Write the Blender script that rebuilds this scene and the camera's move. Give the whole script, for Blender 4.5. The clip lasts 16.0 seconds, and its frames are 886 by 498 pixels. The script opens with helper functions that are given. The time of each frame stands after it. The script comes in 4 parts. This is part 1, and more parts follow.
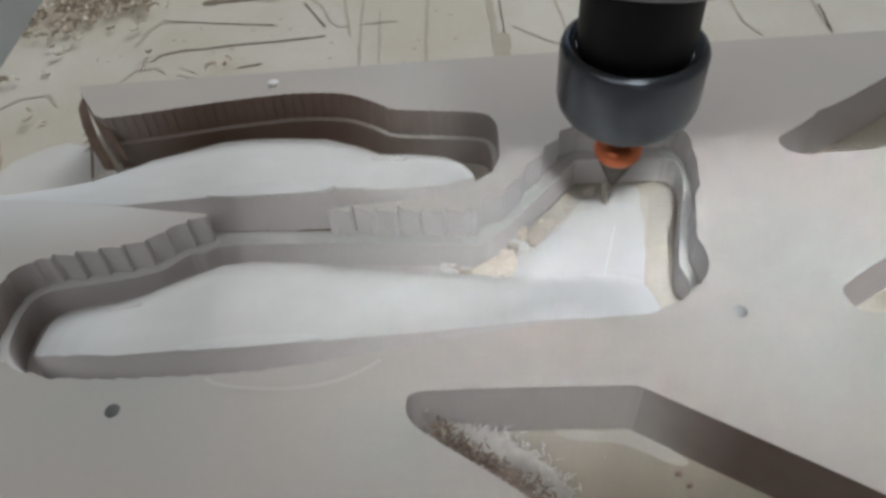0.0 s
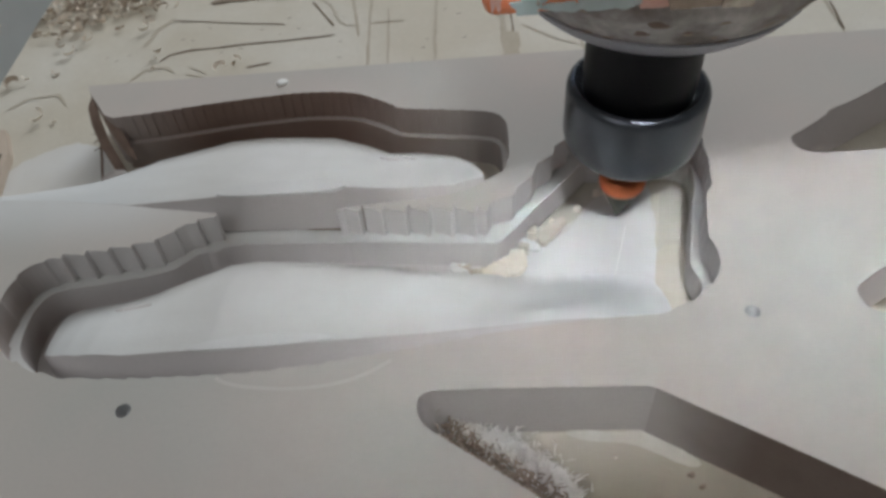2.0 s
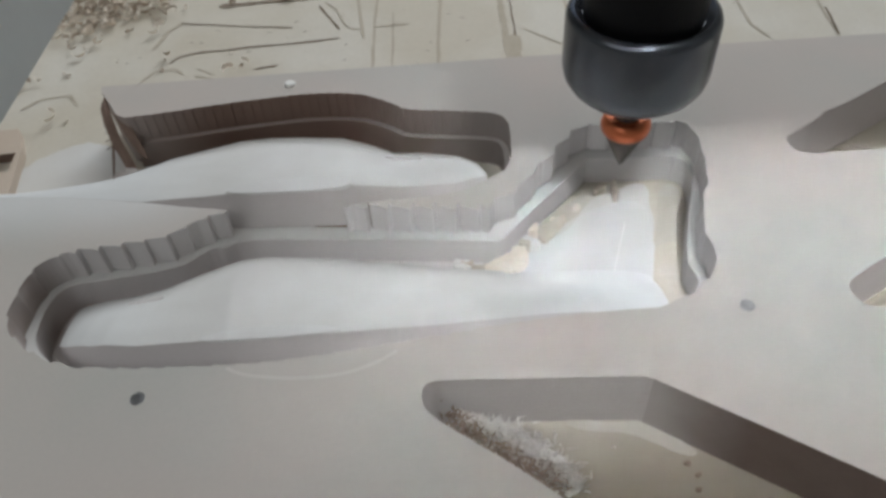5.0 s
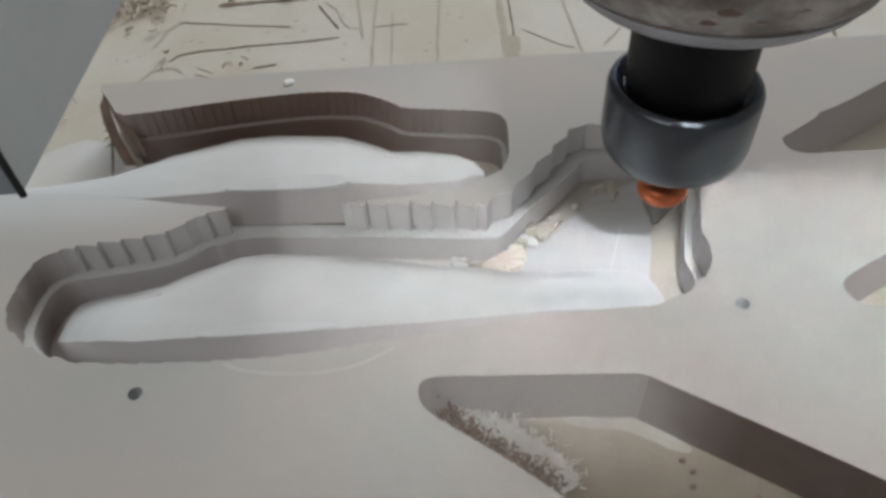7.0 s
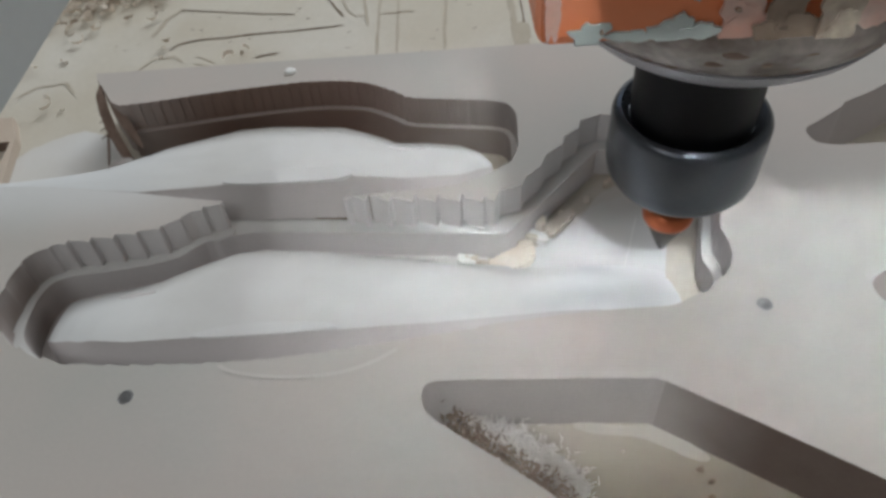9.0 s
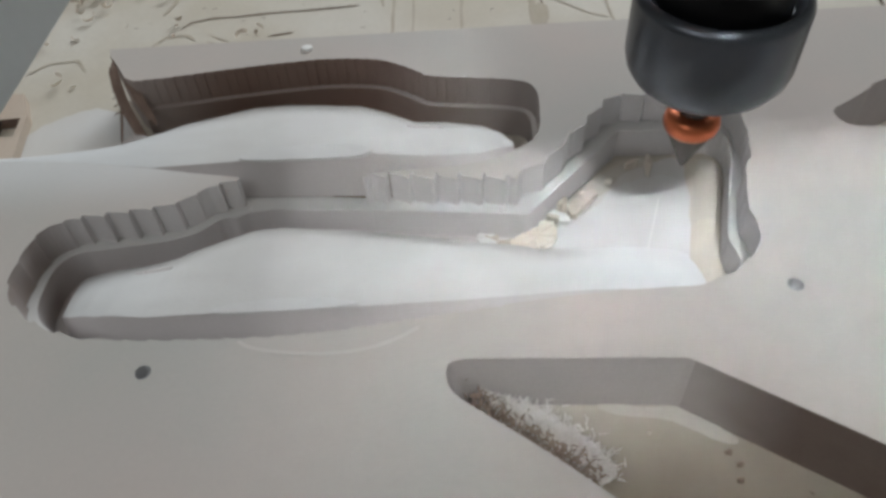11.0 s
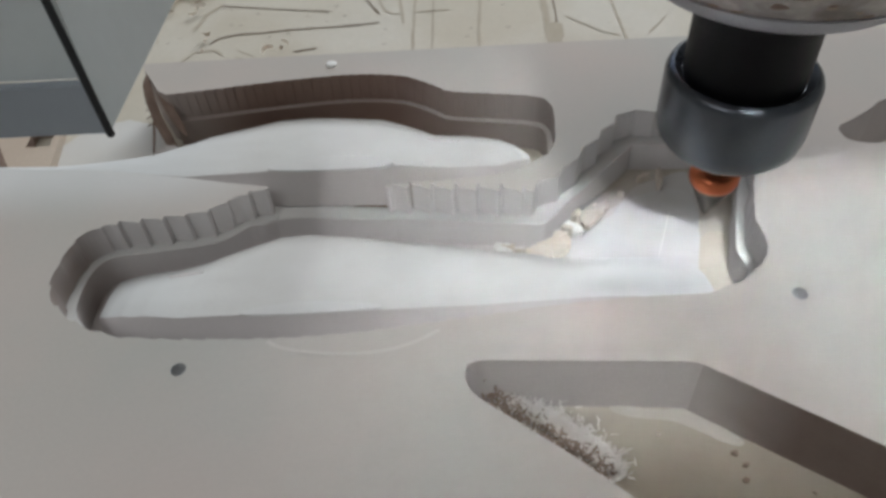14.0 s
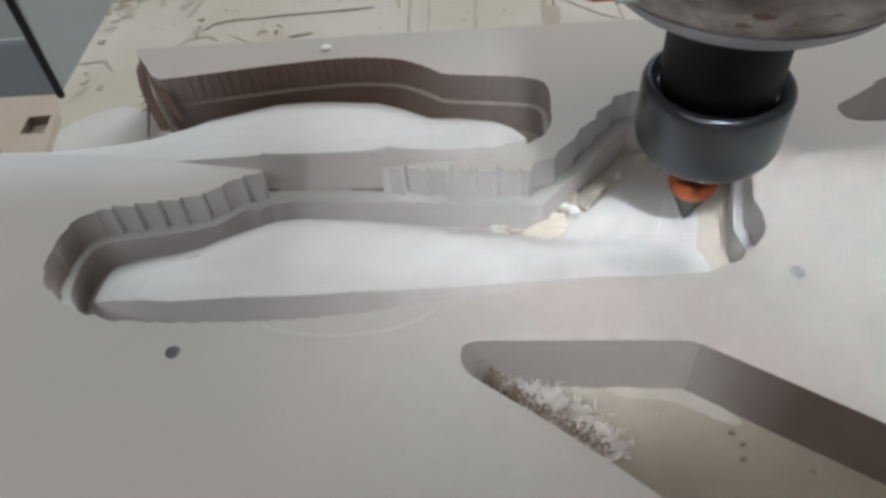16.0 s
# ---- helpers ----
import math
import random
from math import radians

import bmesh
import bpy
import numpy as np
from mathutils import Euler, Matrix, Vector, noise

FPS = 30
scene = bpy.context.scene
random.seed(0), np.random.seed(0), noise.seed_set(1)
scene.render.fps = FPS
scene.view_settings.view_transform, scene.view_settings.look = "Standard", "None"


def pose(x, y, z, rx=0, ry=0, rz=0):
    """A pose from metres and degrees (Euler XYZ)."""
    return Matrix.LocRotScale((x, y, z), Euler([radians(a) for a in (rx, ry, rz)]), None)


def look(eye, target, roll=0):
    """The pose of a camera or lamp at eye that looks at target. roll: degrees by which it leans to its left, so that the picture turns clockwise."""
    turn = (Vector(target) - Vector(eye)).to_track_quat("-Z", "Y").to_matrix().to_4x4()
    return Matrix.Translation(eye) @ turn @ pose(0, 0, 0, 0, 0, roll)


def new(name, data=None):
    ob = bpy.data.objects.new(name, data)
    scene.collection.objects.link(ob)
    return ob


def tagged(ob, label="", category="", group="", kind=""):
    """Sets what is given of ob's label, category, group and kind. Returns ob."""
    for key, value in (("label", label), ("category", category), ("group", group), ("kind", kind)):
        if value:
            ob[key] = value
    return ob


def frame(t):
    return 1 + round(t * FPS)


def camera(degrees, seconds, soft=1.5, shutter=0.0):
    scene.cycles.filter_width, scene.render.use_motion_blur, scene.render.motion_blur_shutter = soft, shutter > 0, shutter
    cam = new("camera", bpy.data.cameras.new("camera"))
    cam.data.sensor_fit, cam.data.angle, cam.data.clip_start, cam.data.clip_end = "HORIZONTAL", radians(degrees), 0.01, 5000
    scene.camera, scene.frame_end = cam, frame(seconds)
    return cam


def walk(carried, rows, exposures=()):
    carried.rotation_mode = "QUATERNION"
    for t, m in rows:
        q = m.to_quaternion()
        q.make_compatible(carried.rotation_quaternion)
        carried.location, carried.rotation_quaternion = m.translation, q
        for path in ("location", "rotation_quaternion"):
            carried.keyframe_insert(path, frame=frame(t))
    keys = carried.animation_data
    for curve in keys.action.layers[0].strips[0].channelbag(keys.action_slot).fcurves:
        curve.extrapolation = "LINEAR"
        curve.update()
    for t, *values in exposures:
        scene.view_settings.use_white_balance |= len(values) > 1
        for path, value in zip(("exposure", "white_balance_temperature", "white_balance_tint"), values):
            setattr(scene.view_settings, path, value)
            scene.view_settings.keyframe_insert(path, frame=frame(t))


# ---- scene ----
cam = camera(61.75, 16.0, soft=3.3)
PATH = [
    (0, (-0.00658, 0.00308, 0.12960), (-0.00686, 0.13727, -0.01870), -4.20),
    (0.5, (-0.00636, 0.00333, 0.13011), (-0.00723, 0.13800, -0.01776), -4.48),
    (1, (-0.00720, 0.00358, 0.12956), (-0.00819, 0.13776, -0.01875), -4.21),
    (1.5, (-0.00702, 0.00329, 0.12865), (-0.00784, 0.13741, -0.01971), -4.29),
    (2, (-0.00747, 0.00369, 0.12925), (-0.00951, 0.13774, -0.01916), -4.78),
    (2.5, (-0.00816, 0.00274, 0.13123), (-0.00955, 0.13819, -0.01592), -4.47),
    (3, (-0.00734, 0.00175, 0.13063), (-0.00841, 0.13651, -0.01715), -4.50),
    (3.5, (-0.00871, 0.00037, 0.13155), (-0.00965, 0.13588, -0.01553), -4.33),
    (4, (-0.00916, -0.00099, 0.13155), (-0.00989, 0.13461, -0.01546), -4.11),
    (6.3, (-0.00745, -0.00185, 0.13140), (-0.01122, 0.13260, -0.01662), -5.28),
    (6.5, (-0.00764, -0.00268, 0.13036), (-0.01027, 0.13267, -0.01687), -4.87),
    (7, (-0.00819, -0.00277, 0.13138), (-0.00984, 0.13278, -0.01568), -4.18),
    (7.5, (-0.00804, -0.00229, 0.13119), (-0.01071, 0.13319, -0.01590), -4.63),
    (8, (-0.00793, 0.00003, 0.13041), (-0.01073, 0.13478, -0.01735), -4.66),
    (8.5, (-0.00776, 0.00255, 0.12819), (-0.00955, 0.13679, -0.02005), -4.29),
    (9, (-0.00711, 0.00353, 0.12624), (-0.01167, 0.13740, -0.02229), -5.04),
    (11.5, (-0.01326, 0.00247, 0.12098), (-0.01831, 0.13520, -0.02854), -4.30),
    (12, (-0.01365, 0.00137, 0.12068), (-0.01944, 0.13407, -0.02885), -4.01),
    (12.5, (-0.01459, 0.00048, 0.12215), (-0.02140, 0.13419, -0.02643), -4.20),
    (13, (-0.01360, -0.00012, 0.12424), (-0.02107, 0.13406, -0.02387), -4.67),
    (13.5, (-0.01339, -0.00115, 0.12527), (-0.02051, 0.13322, -0.02270), -4.74),
    (14, (-0.01425, -0.00326, 0.12684), (-0.02157, 0.13216, -0.02015), -4.71),
    (14.5, (-0.01409, -0.00482, 0.12508), (-0.02179, 0.13027, -0.02221), -4.76),
    (15, (-0.01081, -0.00423, 0.12346), (-0.01940, 0.12943, -0.02507), -5.97),
    (15.5, (-0.01237, -0.00411, 0.12337), (-0.01943, 0.12980, -0.02501), -5.19),
    (16, (-0.01301, -0.00436, 0.12428), (-0.02083, 0.12953, -0.02408), -5.30),
]
walk(cam, [(t, look(eye, target, roll)) for t, eye, target, roll in PATH], [(0.0, -0.02), (2.0, -0.05), (3.4, 0.02), (4.2, 0.08), (8.5, 0.07), (13.0, 0.12), (16.0, 0.17)])

# ---- light ----
world = bpy.data.worlds.new("workshop_sky")
scene.world = world
world.use_nodes = True
wn = world.node_tree
sky = wn.nodes.new("ShaderNodeTexSky")
sky.sky_type = "NISHITA"
sky.sun_disc = False
sky.sun_elevation = radians(38)
sky.sun_rotation = radians(15)
wn.nodes["Background"].inputs["Strength"].default_value = 0.10
wn.links.new(sky.outputs["Color"], wn.nodes["Background"].inputs["Color"])


def area(name, eye, target, sx, sy, watts, colour):
    data = bpy.data.lights.new(name, "AREA")
    data.shape, data.size, data.size_y, data.energy, data.color = "RECTANGLE", sx, sy, watts, colour
    ob = new(name, data)
    ob.matrix_world = look(eye, target)
    return ob


area("window_light", (0.7, 2.35, 1.25), (0.1, 0.2, 0.0), 1.7, 1.3, 44, (0.90, 0.96, 1.0))
area("work_lamp", (-0.50, -0.34, 0.66), (-0.02, 0.11, 0.0), 0.5, 0.25, 0.88, (0.98, 0.99, 1.0))
tube = area("cutting_light", (0.132, -0.24, 0.65), (0.122, 0.118, 0.0), 0.31, 0.085, 0.072, (0.94, 0.97, 1.0))
tube.data.spread = radians(9.6)
# broad overhead fill, added to lift the dark area round the tool
area("overhead_fill", (0.1, 0.1, 2.4), (0.1, 0.1, 0.0), 1.8, 1.8, 11, (1.0, 0.98, 0.95))

MM = 0.001


# ---- materials ----
def material(name, base, rough, metal=0.0, vary=0.0, scale=40.0, fine=600.0, bump=0.0, second=None, amount=0.5, random_tint=0.0):
    """A surface with stains at one scale, grain at another, and relief from the grain."""
    mat = bpy.data.materials.new(name)
    mat.use_nodes = True
    nt = mat.node_tree
    b = nt.nodes["Principled BSDF"]
    b.inputs["Metallic"].default_value = metal
    co = nt.nodes.new("ShaderNodeTexCoord")
    n1 = nt.nodes.new("ShaderNodeTexNoise")
    n1.inputs["Scale"].default_value, n1.inputs["Detail"].default_value = scale, 6
    n2 = nt.nodes.new("ShaderNodeTexNoise")
    n2.inputs["Scale"].default_value, n2.inputs["Detail"].default_value = fine, 4
    for n in (n1, n2):
        nt.links.new(co.outputs["Object"], n.inputs["Vector"])
    ramp = nt.nodes.new("ShaderNodeMapRange")
    ramp.inputs["From Min"].default_value, ramp.inputs["From Max"].default_value = 0.35, 0.65
    nt.links.new(n1.outputs["Fac"], ramp.inputs["Value"])
    mix = nt.nodes.new("ShaderNodeMixRGB")
    mix.inputs["Color1"].default_value = (*base, 1)
    mix.inputs["Color2"].default_value = (*(second or [c * (1 - vary) for c in base]), 1)
    mul = nt.nodes.new("ShaderNodeMath")
    mul.operation = "MULTIPLY"
    mul.inputs[1].default_value = amount
    nt.links.new(ramp.outputs["Result"], mul.inputs[0])
    nt.links.new(mul.outputs[0], mix.inputs["Fac"])
    grain = nt.nodes.new("ShaderNodeMapRange")
    grain.inputs["To Min"].default_value, grain.inputs["To Max"].default_value = 1 - vary, 1 + vary
    nt.links.new(n2.outputs["Fac"], grain.inputs["Value"])
    hsv = nt.nodes.new("ShaderNodeHueSaturation")
    nt.links.new(mix.outputs["Color"], hsv.inputs["Color"])
    nt.links.new(grain.outputs["Result"], hsv.inputs["Value"])
    out = hsv.outputs["Color"]
    if random_tint:
        info = nt.nodes.new("ShaderNodeObjectInfo")
        rr = nt.nodes.new("ShaderNodeMapRange")
        rr.inputs["To Min"].default_value, rr.inputs["To Max"].default_value = 1 - random_tint, 1 + random_tint
        nt.links.new(info.outputs["Random"], rr.inputs["Value"])
        h2 = nt.nodes.new("ShaderNodeHueSaturation")
        nt.links.new(out, h2.inputs["Color"])
        nt.links.new(rr.outputs["Result"], h2.inputs["Value"])
        out = h2.outputs["Color"]
    nt.links.new(out, b.inputs["Base Color"])
    rg = nt.nodes.new("ShaderNodeMapRange")
    rg.inputs["To Min"].default_value, rg.inputs["To Max"].default_value = max(0.02, rough - 0.1), min(1, rough + 0.1)
    nt.links.new(n1.outputs["Fac"], rg.inputs["Value"])
    nt.links.new(rg.outputs["Result"], b.inputs["Roughness"])
    if bump:
        bp = nt.nodes.new("ShaderNodeBump")
        bp.inputs["Strength"].default_value, bp.inputs["Distance"].default_value = 0.6, bump
        nt.links.new(n2.outputs["Fac"], bp.inputs["Height"])
        nt.links.new(bp.outputs["Normal"], b.inputs["Normal"])
    return mat


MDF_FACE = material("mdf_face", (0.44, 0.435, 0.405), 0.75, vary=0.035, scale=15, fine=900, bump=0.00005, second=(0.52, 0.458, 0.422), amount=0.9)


MDF_CUT = material("mdf_cut", (0.175, 0.112, 0.087), 0.85, vary=0.1, scale=60, fine=1500, bump=0.0001, second=(0.225, 0.155, 0.125))
MDF_CUT_DUSTY = material("mdf_cut_dusty", (0.69, 0.665, 0.66), 0.9, vary=0.07, scale=60, fine=1500, bump=0.0001, second=(0.71, 0.685, 0.675))
RELIEF = material("dusty_relief", (0.61, 0.61, 0.595), 0.9, vary=0.03, scale=30, fine=1300, bump=0.00008, second=(0.53, 0.52, 0.50), amount=0.8)
# front side of the RELIEF domes, toned darker in the colour
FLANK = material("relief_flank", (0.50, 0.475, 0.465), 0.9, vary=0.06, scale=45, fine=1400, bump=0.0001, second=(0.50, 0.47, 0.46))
MDF_DUSTED = material("mdf_dusted", (0.64, 0.64, 0.63), 0.9, vary=0.03, scale=35, fine=1200, bump=0.00006, second=(0.57, 0.565, 0.55))
MDF_CUT_WORN = material("mdf_cut_worn", (0.33, 0.275, 0.25), 0.85, vary=0.09, scale=40, fine=1500, bump=0.0001, second=(0.40, 0.35, 0.325))
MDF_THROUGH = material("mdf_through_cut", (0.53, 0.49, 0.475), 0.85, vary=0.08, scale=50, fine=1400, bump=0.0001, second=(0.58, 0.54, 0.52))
DUST_THIN = material("thin_dust", (0.64, 0.635, 0.62), 0.95, vary=0.04, scale=50, fine=1300, bump=0.0001, second=(0.57, 0.54, 0.49))


def coated(mat, colour, ramps, axis="X"):
    """Another colour, as dust or painted shade, whose cover changes along an axis: rows of (from, to, cover at the
    end), broken up by noise.
    """
    nt = mat.node_tree
    b = nt.nodes["Principled BSDF"]
    co = nt.nodes.new("ShaderNodeTexCoord")
    xyz = nt.nodes.new("ShaderNodeSeparateXYZ")
    no = nt.nodes.new("ShaderNodeTexNoise")
    no.inputs["Scale"].default_value = 60
    nt.links.new(co.outputs["Object"], xyz.inputs[0])
    nt.links.new(co.outputs["Object"], no.inputs["Vector"])
    wob = nt.nodes.new("ShaderNodeMath")
    wob.operation = "MULTIPLY_ADD"
    wob.inputs[1].default_value = 0.012
    nt.links.new(no.outputs["Fac"], wob.inputs[0])
    nt.links.new(xyz.outputs[axis], wob.inputs[2])
    for a, c, cover in ramps:
        mr = nt.nodes.new("ShaderNodeMapRange")
        mr.interpolation_type = "SMOOTHSTEP"
        mr.inputs["From Min"].default_value, mr.inputs["From Max"].default_value = min(a, c) + 0.006, max(a, c) + 0.006
        mr.inputs["To Min"].default_value, mr.inputs["To Max"].default_value = (0, cover) if c > a else (cover, 0)
        nt.links.new(wob.outputs[0], mr.inputs["Value"])
        mix = nt.nodes.new("ShaderNodeMixRGB")
        mix.inputs["Color2"].default_value = (*colour, 1)
        nt.links.new(b.inputs["Base Color"].links[0].from_socket, mix.inputs["Color1"])
        nt.links.new(mr.outputs["Result"], mix.inputs["Fac"])
        nt.links.new(mix.outputs["Color"], b.inputs["Base Color"])


# brown cut wall, darkened in colour for the light falling off along it
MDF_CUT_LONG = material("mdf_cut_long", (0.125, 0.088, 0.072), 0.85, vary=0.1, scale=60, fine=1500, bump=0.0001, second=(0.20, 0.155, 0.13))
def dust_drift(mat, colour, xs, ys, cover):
    """Loose dust drifted over the face, thinning out along x and y, broken up by noise."""
    nt = mat.node_tree
    b = nt.nodes["Principled BSDF"]
    co = nt.nodes.new("ShaderNodeTexCoord")
    xyz = nt.nodes.new("ShaderNodeSeparateXYZ")
    no = nt.nodes.new("ShaderNodeTexNoise")
    no.inputs["Scale"].default_value, no.inputs["Detail"].default_value = 30, 5
    nt.links.new(co.outputs["Object"], xyz.inputs[0])
    nt.links.new(co.outputs["Object"], no.inputs["Vector"])
    amount = nt.nodes.new("ShaderNodeMapRange")
    amount.inputs["From Min"].default_value, amount.inputs["From Max"].default_value = 0.25, 0.7
    amount.inputs["To Min"].default_value, amount.inputs["To Max"].default_value = cover * 0.7, cover
    nt.links.new(no.outputs["Fac"], amount.inputs["Value"])
    out = amount.outputs["Result"]
    for axis, (thin, thick) in (("X", xs), ("Y", ys), ("Y", (0.172, 0.160))):
        mr = nt.nodes.new("ShaderNodeMapRange")
        mr.interpolation_type = "SMOOTHSTEP"
        mr.inputs["From Min"].default_value, mr.inputs["From Max"].default_value = min(thin, thick), max(thin, thick)
        mr.inputs["To Min"].default_value, mr.inputs["To Max"].default_value = (0, 1) if thick > thin else (1, 0)
        nt.links.new(xyz.outputs[axis], mr.inputs["Value"])
        mu = nt.nodes.new("ShaderNodeMath")
        mu.operation = "MULTIPLY"
        nt.links.new(out, mu.inputs[0])
        nt.links.new(mr.outputs["Result"], mu.inputs[1])
        out = mu.outputs[0]
    mix = nt.nodes.new("ShaderNodeMixRGB")
    mix.inputs["Color2"].default_value = (*colour, 1)
    nt.links.new(b.inputs["Base Color"].links[0].from_socket, mix.inputs["Color1"])
    nt.links.new(out, mix.inputs["Fac"])
    nt.links.new(mix.outputs["Color"], b.inputs["Base Color"])


dust_drift(MDF_FACE, (0.66, 0.67, 0.67), (-0.058, -0.095), (0.126, 0.147), 0.95)
MDF_FACE.node_tree.nodes["Principled BSDF"].inputs["Specular IOR Level"].default_value = 0.22
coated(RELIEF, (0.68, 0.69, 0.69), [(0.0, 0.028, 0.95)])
# a greyer tone towards the domes' left end
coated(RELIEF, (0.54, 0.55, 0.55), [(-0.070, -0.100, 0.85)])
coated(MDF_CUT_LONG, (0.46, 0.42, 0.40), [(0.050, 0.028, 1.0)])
coated(MDF_CUT, (0.46, 0.42, 0.40), [(-0.04, 0.006, 0.8), (-0.075, -0.102, 0.45)])
coated(MDF_CUT_WORN, (0.68, 0.66, 0.64), [(-0.045, -0.005, 0.9)])
# shadow at the lower pocket's left end, painted into the wall colour
coated(MDF_CUT_DUSTY, (0.20, 0.15, 0.125), [(-0.101, -0.113, 0.85)])
DUST = material("white_dust", (0.69, 0.70, 0.70), 0.95, vary=0.035, scale=45, fine=1500, bump=0.0001, second=(0.63, 0.625, 0.605), amount=0.8)
SPOIL = material("spoilboard", (0.53, 0.485, 0.40), 0.8, vary=0.06, scale=22, fine=700, bump=0.00012, second=(0.63, 0.605, 0.545), amount=0.8)
# shade on the near cut-out's floor, painted in as a darker tone
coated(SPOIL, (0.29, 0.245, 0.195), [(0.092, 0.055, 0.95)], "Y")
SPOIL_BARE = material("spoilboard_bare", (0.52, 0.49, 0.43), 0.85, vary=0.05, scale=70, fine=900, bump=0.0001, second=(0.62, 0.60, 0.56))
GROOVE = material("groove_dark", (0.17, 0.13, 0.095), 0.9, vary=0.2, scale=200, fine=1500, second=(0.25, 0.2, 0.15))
GROOVE_PALE = material("groove_pale", (0.43, 0.38, 0.30), 0.9, vary=0.12, scale=200, fine=1500, second=(0.5, 0.455, 0.38))
CHIP = material("wood_chip", (0.74, 0.70, 0.63), 0.8, vary=0.1, scale=150, fine=1200, bump=0.0001, second=(0.6, 0.48, 0.38), random_tint=0.2)
CURL = material("wood_shaving", (0.56, 0.46, 0.36), 0.8, vary=0.15, scale=150, fine=1200, second=(0.7, 0.62, 0.52), random_tint=0.25)
FUZZ = material("mdf_fibre", (0.82, 0.80, 0.77), 0.9, vary=0.12, scale=200, fine=1500, second=(0.6, 0.54, 0.49))
FIBRE_DARK = material("dark_fibre", (0.24, 0.18, 0.14), 0.9, vary=0.2, scale=200, fine=1500, second=(0.5, 0.42, 0.36))
SHARD = material("torn_wood", (0.17, 0.115, 0.09), 0.8, vary=0.2, scale=120, fine=900, bump=0.0002, second=(0.28, 0.2, 0.16))
STEEL = material("blackened_steel", (0.088, 0.096, 0.112), 0.3, metal=0.9, vary=0.06, scale=60, fine=900, second=(0.125, 0.13, 0.14))
BLACK = material("black_oxide", (0.006, 0.006, 0.007), 0.5, metal=0.0, vary=0.1, scale=80, fine=700)
BLACK.node_tree.nodes["Principled BSDF"].inputs["Specular IOR Level"].default_value = 0.12
COPPER = material("copper_coating", (0.72, 0.205, 0.09), 0.32, metal=0.75, vary=0.08, scale=200, fine=900, second=(0.6, 0.17, 0.07))
BIT = material("bit_grey", (0.11, 0.095, 0.085), 0.5, metal=0.5, vary=0.1, scale=200, fine=900)
ALU = material("stained_aluminium", (0.46, 0.43, 0.41), 0.42, metal=0.45, vary=0.3, scale=120, fine=800, bump=0.0002, second=(0.11, 0.08, 0.065), amount=0.85)
ALU_LIP = material("bright_aluminium", (0.40, 0.40, 0.43), 0.45, metal=0.7, vary=0.06, scale=60, fine=500)
PAINT = material("orange_paint", (0.78, 0.20, 0.06), 0.45, vary=0.05, scale=30, fine=500, second=(0.72, 0.33, 0.2), amount=0.7)
PRIMER = material("grey_primer", (0.42, 0.49, 0.48), 0.6, vary=0.08, scale=120, fine=700, second=(0.52, 0.56, 0.54))
GREASE = material("dried_grease", (0.22, 0.16, 0.12), 0.6, vary=0.2, scale=120, fine=700, second=(0.5, 0.43, 0.33))
SCUFFED = material("scuffed_paint", (0.66, 0.36, 0.28), 0.6, vary=0.12, scale=130, fine=800, second=(0.62, 0.50, 0.45), amount=0.9)
FILLER = material("dried_filler", (0.55, 0.49, 0.40), 0.8, vary=0.15, scale=260, fine=900, second=(0.24, 0.18, 0.14), amount=0.9)
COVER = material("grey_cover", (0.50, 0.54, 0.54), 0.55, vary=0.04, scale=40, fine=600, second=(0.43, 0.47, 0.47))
# dark steel; on the cover's front plate its darkness is painted shade
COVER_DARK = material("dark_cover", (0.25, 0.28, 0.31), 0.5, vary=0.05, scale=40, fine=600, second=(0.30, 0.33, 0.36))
RUBBER = material("black_rubber", (0.012, 0.014, 0.016), 0.7, vary=0.1, scale=60, fine=600)
SCREW = material("white_plug", (0.78, 0.78, 0.76), 0.5, vary=0.04, scale=300, fine=1500)
HOLE = material("drilled_hole", (0.36, 0.37, 0.38), 0.9, vary=0.15, scale=400, fine=1500, second=(0.5, 0.5, 0.5))
PALE = material("scuff", (0.53, 0.505, 0.47), 0.7, vary=0.03, scale=100, fine=900)
PLASTER = material("plaster", (0.55, 0.55, 0.53), 0.9, vary=0.05, scale=3, fine=60)
CONCRETE = material("concrete", (0.28, 0.27, 0.26), 0.9, vary=0.08, scale=4, fine=80)


# ---- mesh helpers ----
def mesh_of(name, verts, faces, mat, smooth=False):
    me = bpy.data.meshes.new(name)
    me.from_pydata([tuple(v) for v in verts], [], faces)
    me.materials.append(mat)
    if smooth:
        me.polygons.foreach_set("use_smooth", [True] * len(me.polygons))
    me.update()
    return me


def thing(name, m=None):
    ob = new(name)
    ob.matrix_world = m or Matrix()
    return ob


def piece(name, me, parent, label="", m=None):
    ob = new(name, me)
    ob.parent = parent
    if m is not None:
        ob.matrix_local = m
    if label:
        ob["label"] = label
    return ob


def box_mesh(name, x0, x1, y0, y1, z0, z1, mat, bevel=0.0):
    bm = bmesh.new()
    bmesh.ops.create_cube(bm, size=1.0)
    for v in bm.verts:
        v.co = ((x0 + x1) / 2 + v.co.x * (x1 - x0), (y0 + y1) / 2 + v.co.y * (y1 - y0), (z0 + z1) / 2 + v.co.z * (z1 - z0))
    if bevel:
        bmesh.ops.bevel(bm, geom=bm.edges[:], offset=bevel, segments=2, affect="EDGES", profile=0.5)
    me = bpy.data.meshes.new(name)
    bm.to_mesh(me)
    bm.free()
    me.materials.append(mat)
    return me


